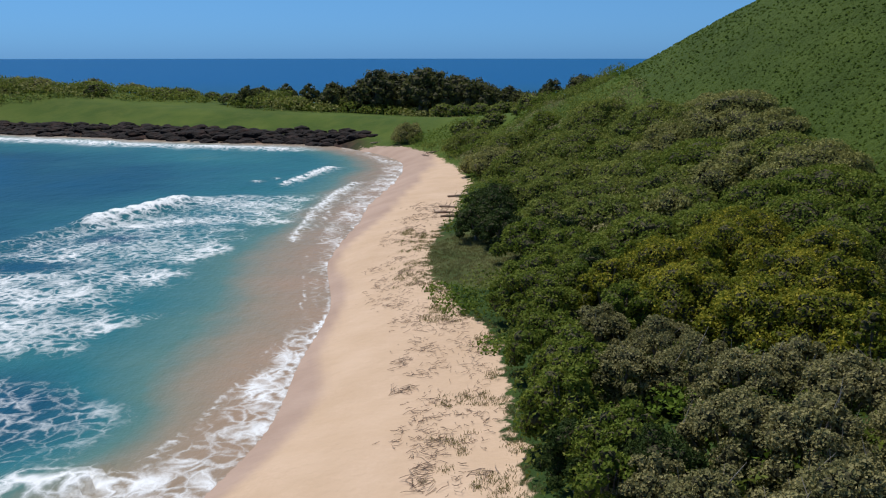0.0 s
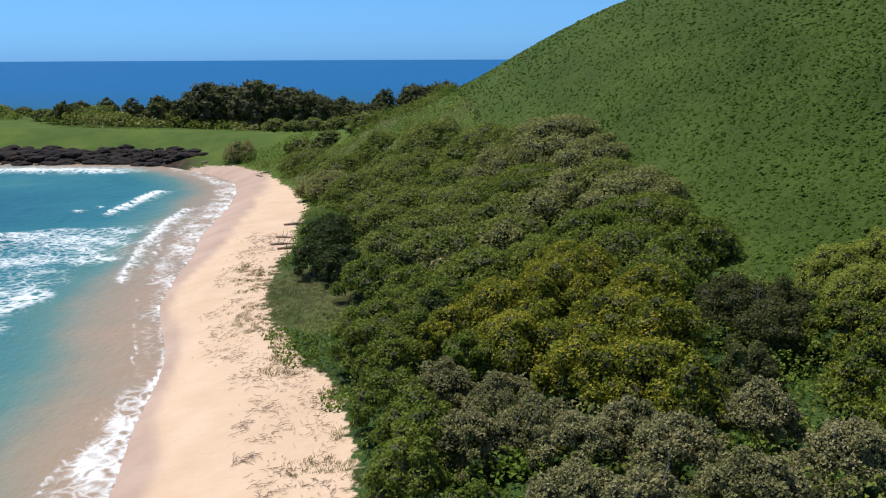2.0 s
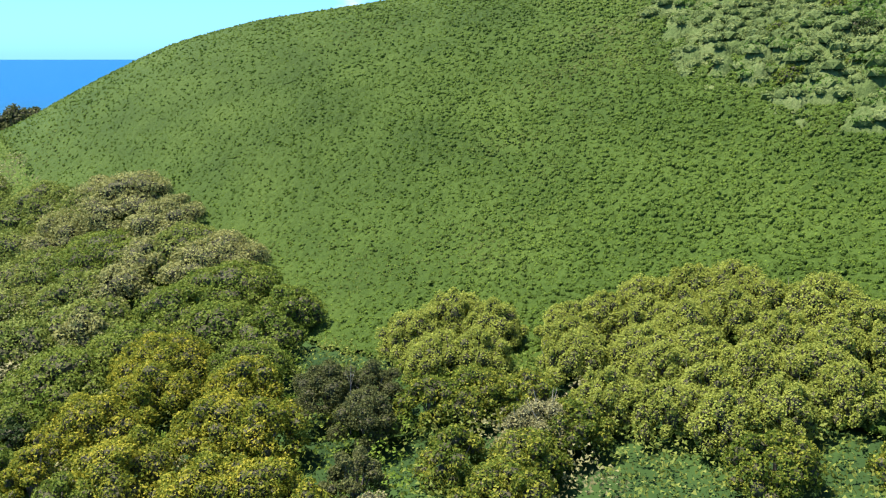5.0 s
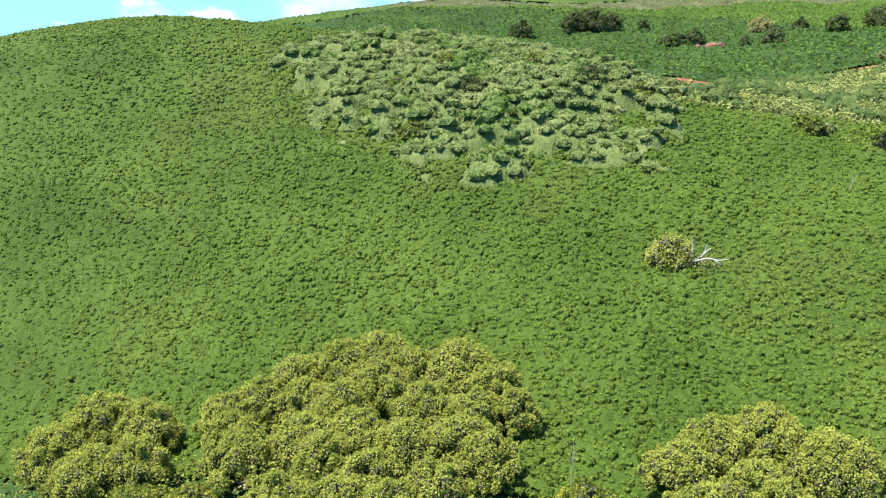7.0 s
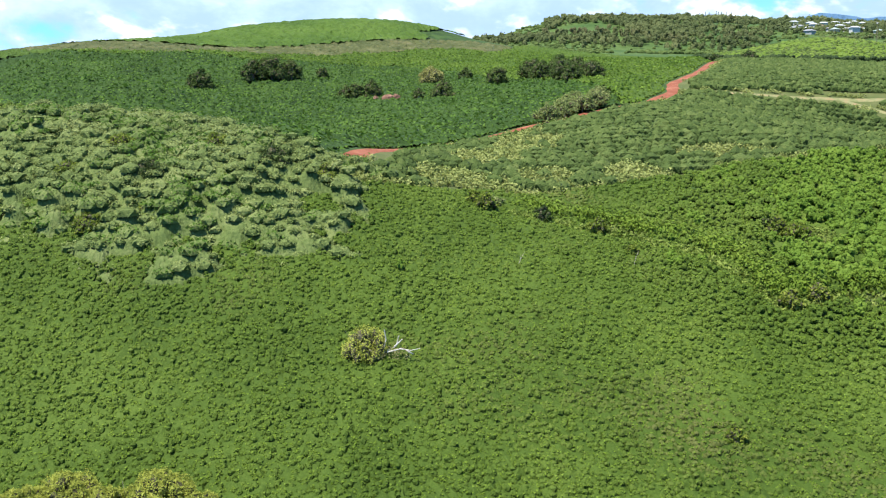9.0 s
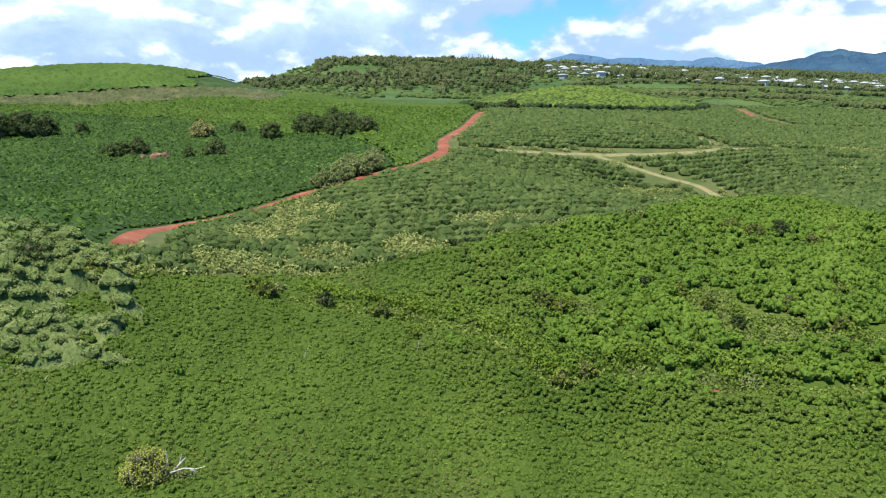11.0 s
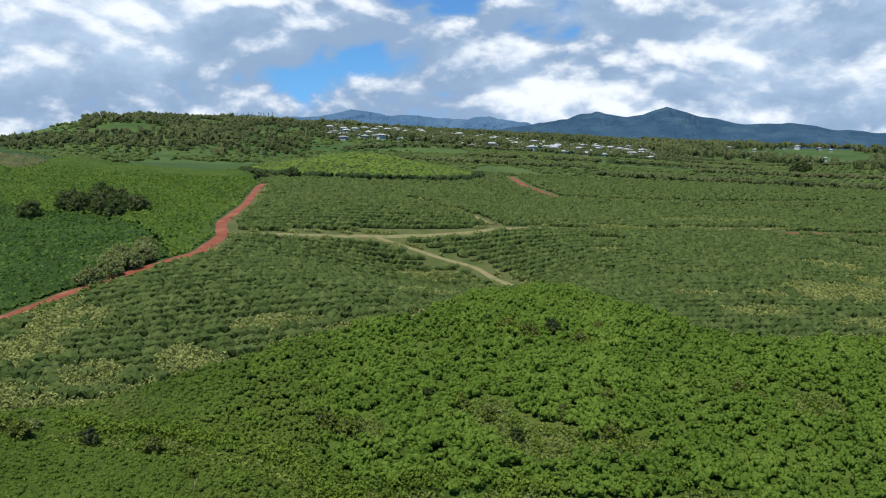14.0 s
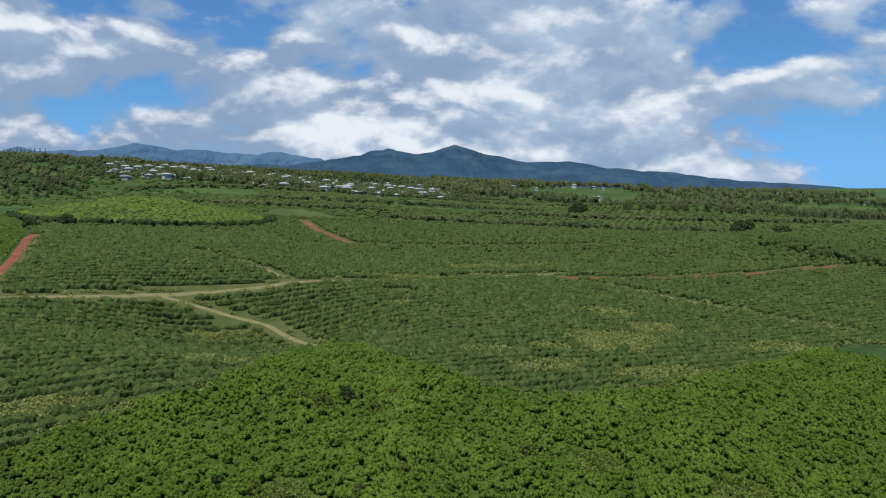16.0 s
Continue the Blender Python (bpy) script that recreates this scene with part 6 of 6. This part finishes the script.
# bright green mound beyond the first field
CREST_CLUMP = cover("mound clumps", (0.058, 0.098, 0.013), (0.084, 0.132, 0.017), (0.116, 0.162, 0.026), 30, 0.9)
x, y = scatter(3.2, 470, 660, -170, 10)
mound = ((x - 575) / 85) ** 2 + ((y + 72) / 72) ** 2 < 1
x, y = x[mound], y[mound]
size = rng.uniform(1.4, 2.4, len(x))
c = np.stack([x, y, land(x, y) + 0.3], -1)
v, f = bush_bodies(rng, c, np.stack([size * 1.3, size * 1.3, size * 0.8], -1))
stuff("mound_scrub", v, f, CREST_CLUMP, "bright green scrub on the low mound", "shrubs")

a = np.radians(rng.uniform(100, 262, 260))
wood("mound_hedge", "dark hedge round the foot of the green mound", 575 + 88 * np.cos(a) + rng.normal(0, 1.2, 260), -72 + 75 * np.sin(a) + rng.normal(0, 1.2, 260), 3.2, "dark", 12, 1.3, 0.6)

# cook pines on the ridge
for k in range(13):
    a, r = radians(89.0 + 0.21 * k + rng.normal(0, 0.05)), 1330 + rng.normal(0, 8)
    x, y, h = r * math.sin(a), r * math.cos(a), rng.uniform(14, 21)
    pine = tagged(new("cook_pine"), "slim tall cook pine on the ridge", "tree", "row of cook pines")
    pine.location = (x, y, float(land(x, y)))
    part("trunk", mesh_of("trunk", *tube([(0, 0, 0), (0, 0, h)], [0.4, 0.1], 5), BARK), pine)
    c = np.stack([np.zeros(9), np.zeros(9), np.linspace(2, h - 0.6, 9)], -1)
    rr = np.linspace(2.1, 0.5, 9)
    v, f = leaf_cards(rng, c, np.stack([rr, rr, rr * 0.6], -1), 14, 1.4, low=-0.6)
    part("crown", mesh_of("crown", v, f, LEAF["dark"]), pine)


# ---- the town ----
def paint(name, a, b):
    return material(name, [a, b], 3, 0.7, 0.1)


WALLS = [paint("cream house paint", (0.30, 0.27, 0.22), (0.38, 0.35, 0.30)), paint("white house paint", (0.42, 0.42, 0.40), (0.50, 0.50, 0.48)), paint("grey house paint", (0.24, 0.26, 0.26), (0.32, 0.34, 0.34))]
ROOFS = [paint("white metal roof", (0.30, 0.32, 0.33), (0.38, 0.40, 0.41)), paint("grey shingle roof", (0.15, 0.16, 0.17), (0.22, 0.23, 0.24)), paint("brown shingle roof", (0.16, 0.11, 0.08), (0.22, 0.16, 0.12)), paint("pale green roof", (0.20, 0.26, 0.23), (0.27, 0.33, 0.30))]
PANE = material("dark window glass", [(0.02, 0.025, 0.03), (0.04, 0.05, 0.06)], 2, 0.15, 0)


def box(x0, x1, y0, y1, z0, z1):
    v = np.array([(x, y, z) for z in (z0, z1) for y in (y0, y1) for x in (x0, x1)])
    return v, np.array([(0, 2, 3, 1), (4, 5, 7, 6), (0, 1, 5, 4), (2, 6, 7, 3), (0, 4, 6, 2), (1, 3, 7, 5)])


def house(wall, roof, long, deep_, tall):
    h = new("house")
    part("wall", mesh_of("wall", *box(-long / 2, long / 2, -deep_ / 2, deep_ / 2, -2.5, tall), wall), h)
    e, up = 0.9, 0.26 * deep_
    v = np.array([(-long / 2 - e, -deep_ / 2 - e, tall), (long / 2 + e, -deep_ / 2 - e, tall), (long / 2 + e, deep_ / 2 + e, tall), (-long / 2 - e, deep_ / 2 + e, tall),
                  (-long / 2 + deep_ * 0.35, 0, tall + up), (long / 2 - deep_ * 0.35, 0, tall + up)])
    f = np.array([(0, 1, 5, 4), (2, 3, 4, 5), (1, 2, 5, 5), (3, 0, 4, 4), (0, 3, 2, 1)])
    me = bpy.data.meshes.new("roof")
    me.from_pydata([tuple(p) for p in v], [], [(0, 1, 5, 4), (2, 3, 4, 5), (1, 2, 5), (3, 0, 4), (0, 3, 2, 1)])
    me.materials.append(roof)
    part("roof", me, h)
    for k in range(3):
        px = (k - 1) * long * 0.3
        part("window", mesh_of("window", *box(px - 0.8, px + 0.8, -deep_ / 2 - 0.06, -deep_ / 2 + 0.05, tall * 0.4, tall * 0.8), PANE), h)
    return h


models = []
for k in range(6):
    h = house(WALLS[k % 3], ROOFS[k % 4], 6.6 + 1.8 * (k % 3), 5.4 + (k % 2) * 1.0, 2.4 + 2.2 * (k == 4))
    tagged(h, "single-storey house with a hipped roof in the hillside town" if k != 4 else "two-storey house with a hipped roof in the hillside town", "house", "houses of the town")
    models.append(h)
done = 0
g = np.random.default_rng(9)
placed = []
while done < 280:
    a, r = g.uniform(95, 116), g.uniform(900, 1420)
    mid = np.interp(a, [95, 99, 104, 109, 116], [1120, 1120, 1090, 1040, 1150])
    if abs(r - mid) > g.uniform(15, 190):
        continue
    x, y = r * math.sin(radians(a)), r * math.cos(radians(a))
    if any((x - p) ** 2 + (y - q) ** 2 < 150 for p, q in placed):
        continue
    placed.append((x, y))
    m = pose(x, y, float(land(x, y)) + 0.6, 0, 0, float(g.uniform(40, 140)))
    if done < 6:
        models[done].matrix_basis = m
    else:
        copy_thing(models[done % 6], m)
    done += 1
hx = np.array([p for p, q in placed for _ in range(5)]) + g.normal(0, 9, 5 * len(placed)) - 4
hy = np.array([q for p, q in placed for _ in range(5)]) + g.normal(0, 11, 5 * len(placed))
wood("garden_trees", "dark garden trees around the houses", hx, hy, 5.5, "iron", 12, 2.2)
for k in range(34):
    a, r = g.uniform(116, 141), g.uniform(1250, 1750)
    x, y = r * math.sin(radians(a)), r * math.cos(radians(a))
    copy_thing(models[k % 6], pose(x, y, float(land(x, y)) + 1.5, 0, 0, float(g.uniform(0, 180))))

# utility poles in the fields
POLE = material("weathered pole wood", [(0.10, 0.08, 0.06), (0.18, 0.15, 0.12)], 1, 0.9, 0.2)
for x, y in [(505, -140), (430, -210), (560, -95)]:
    pole = tagged(new("utility_pole"), "thin wooden utility pole beside the fields", "pole", "utility poles")
    pole.location = (x, y, float(land(x, y)))
    part("post", mesh_of("post", *tube([(0, 0, -0.5), (0, 0, 11)], [0.16, 0.11], 6), POLE), pole)
    part("crossarm", mesh_of("crossarm", *box(-1.2, 1.2, -0.06, 0.06, 10.2, 10.35), POLE), pole)
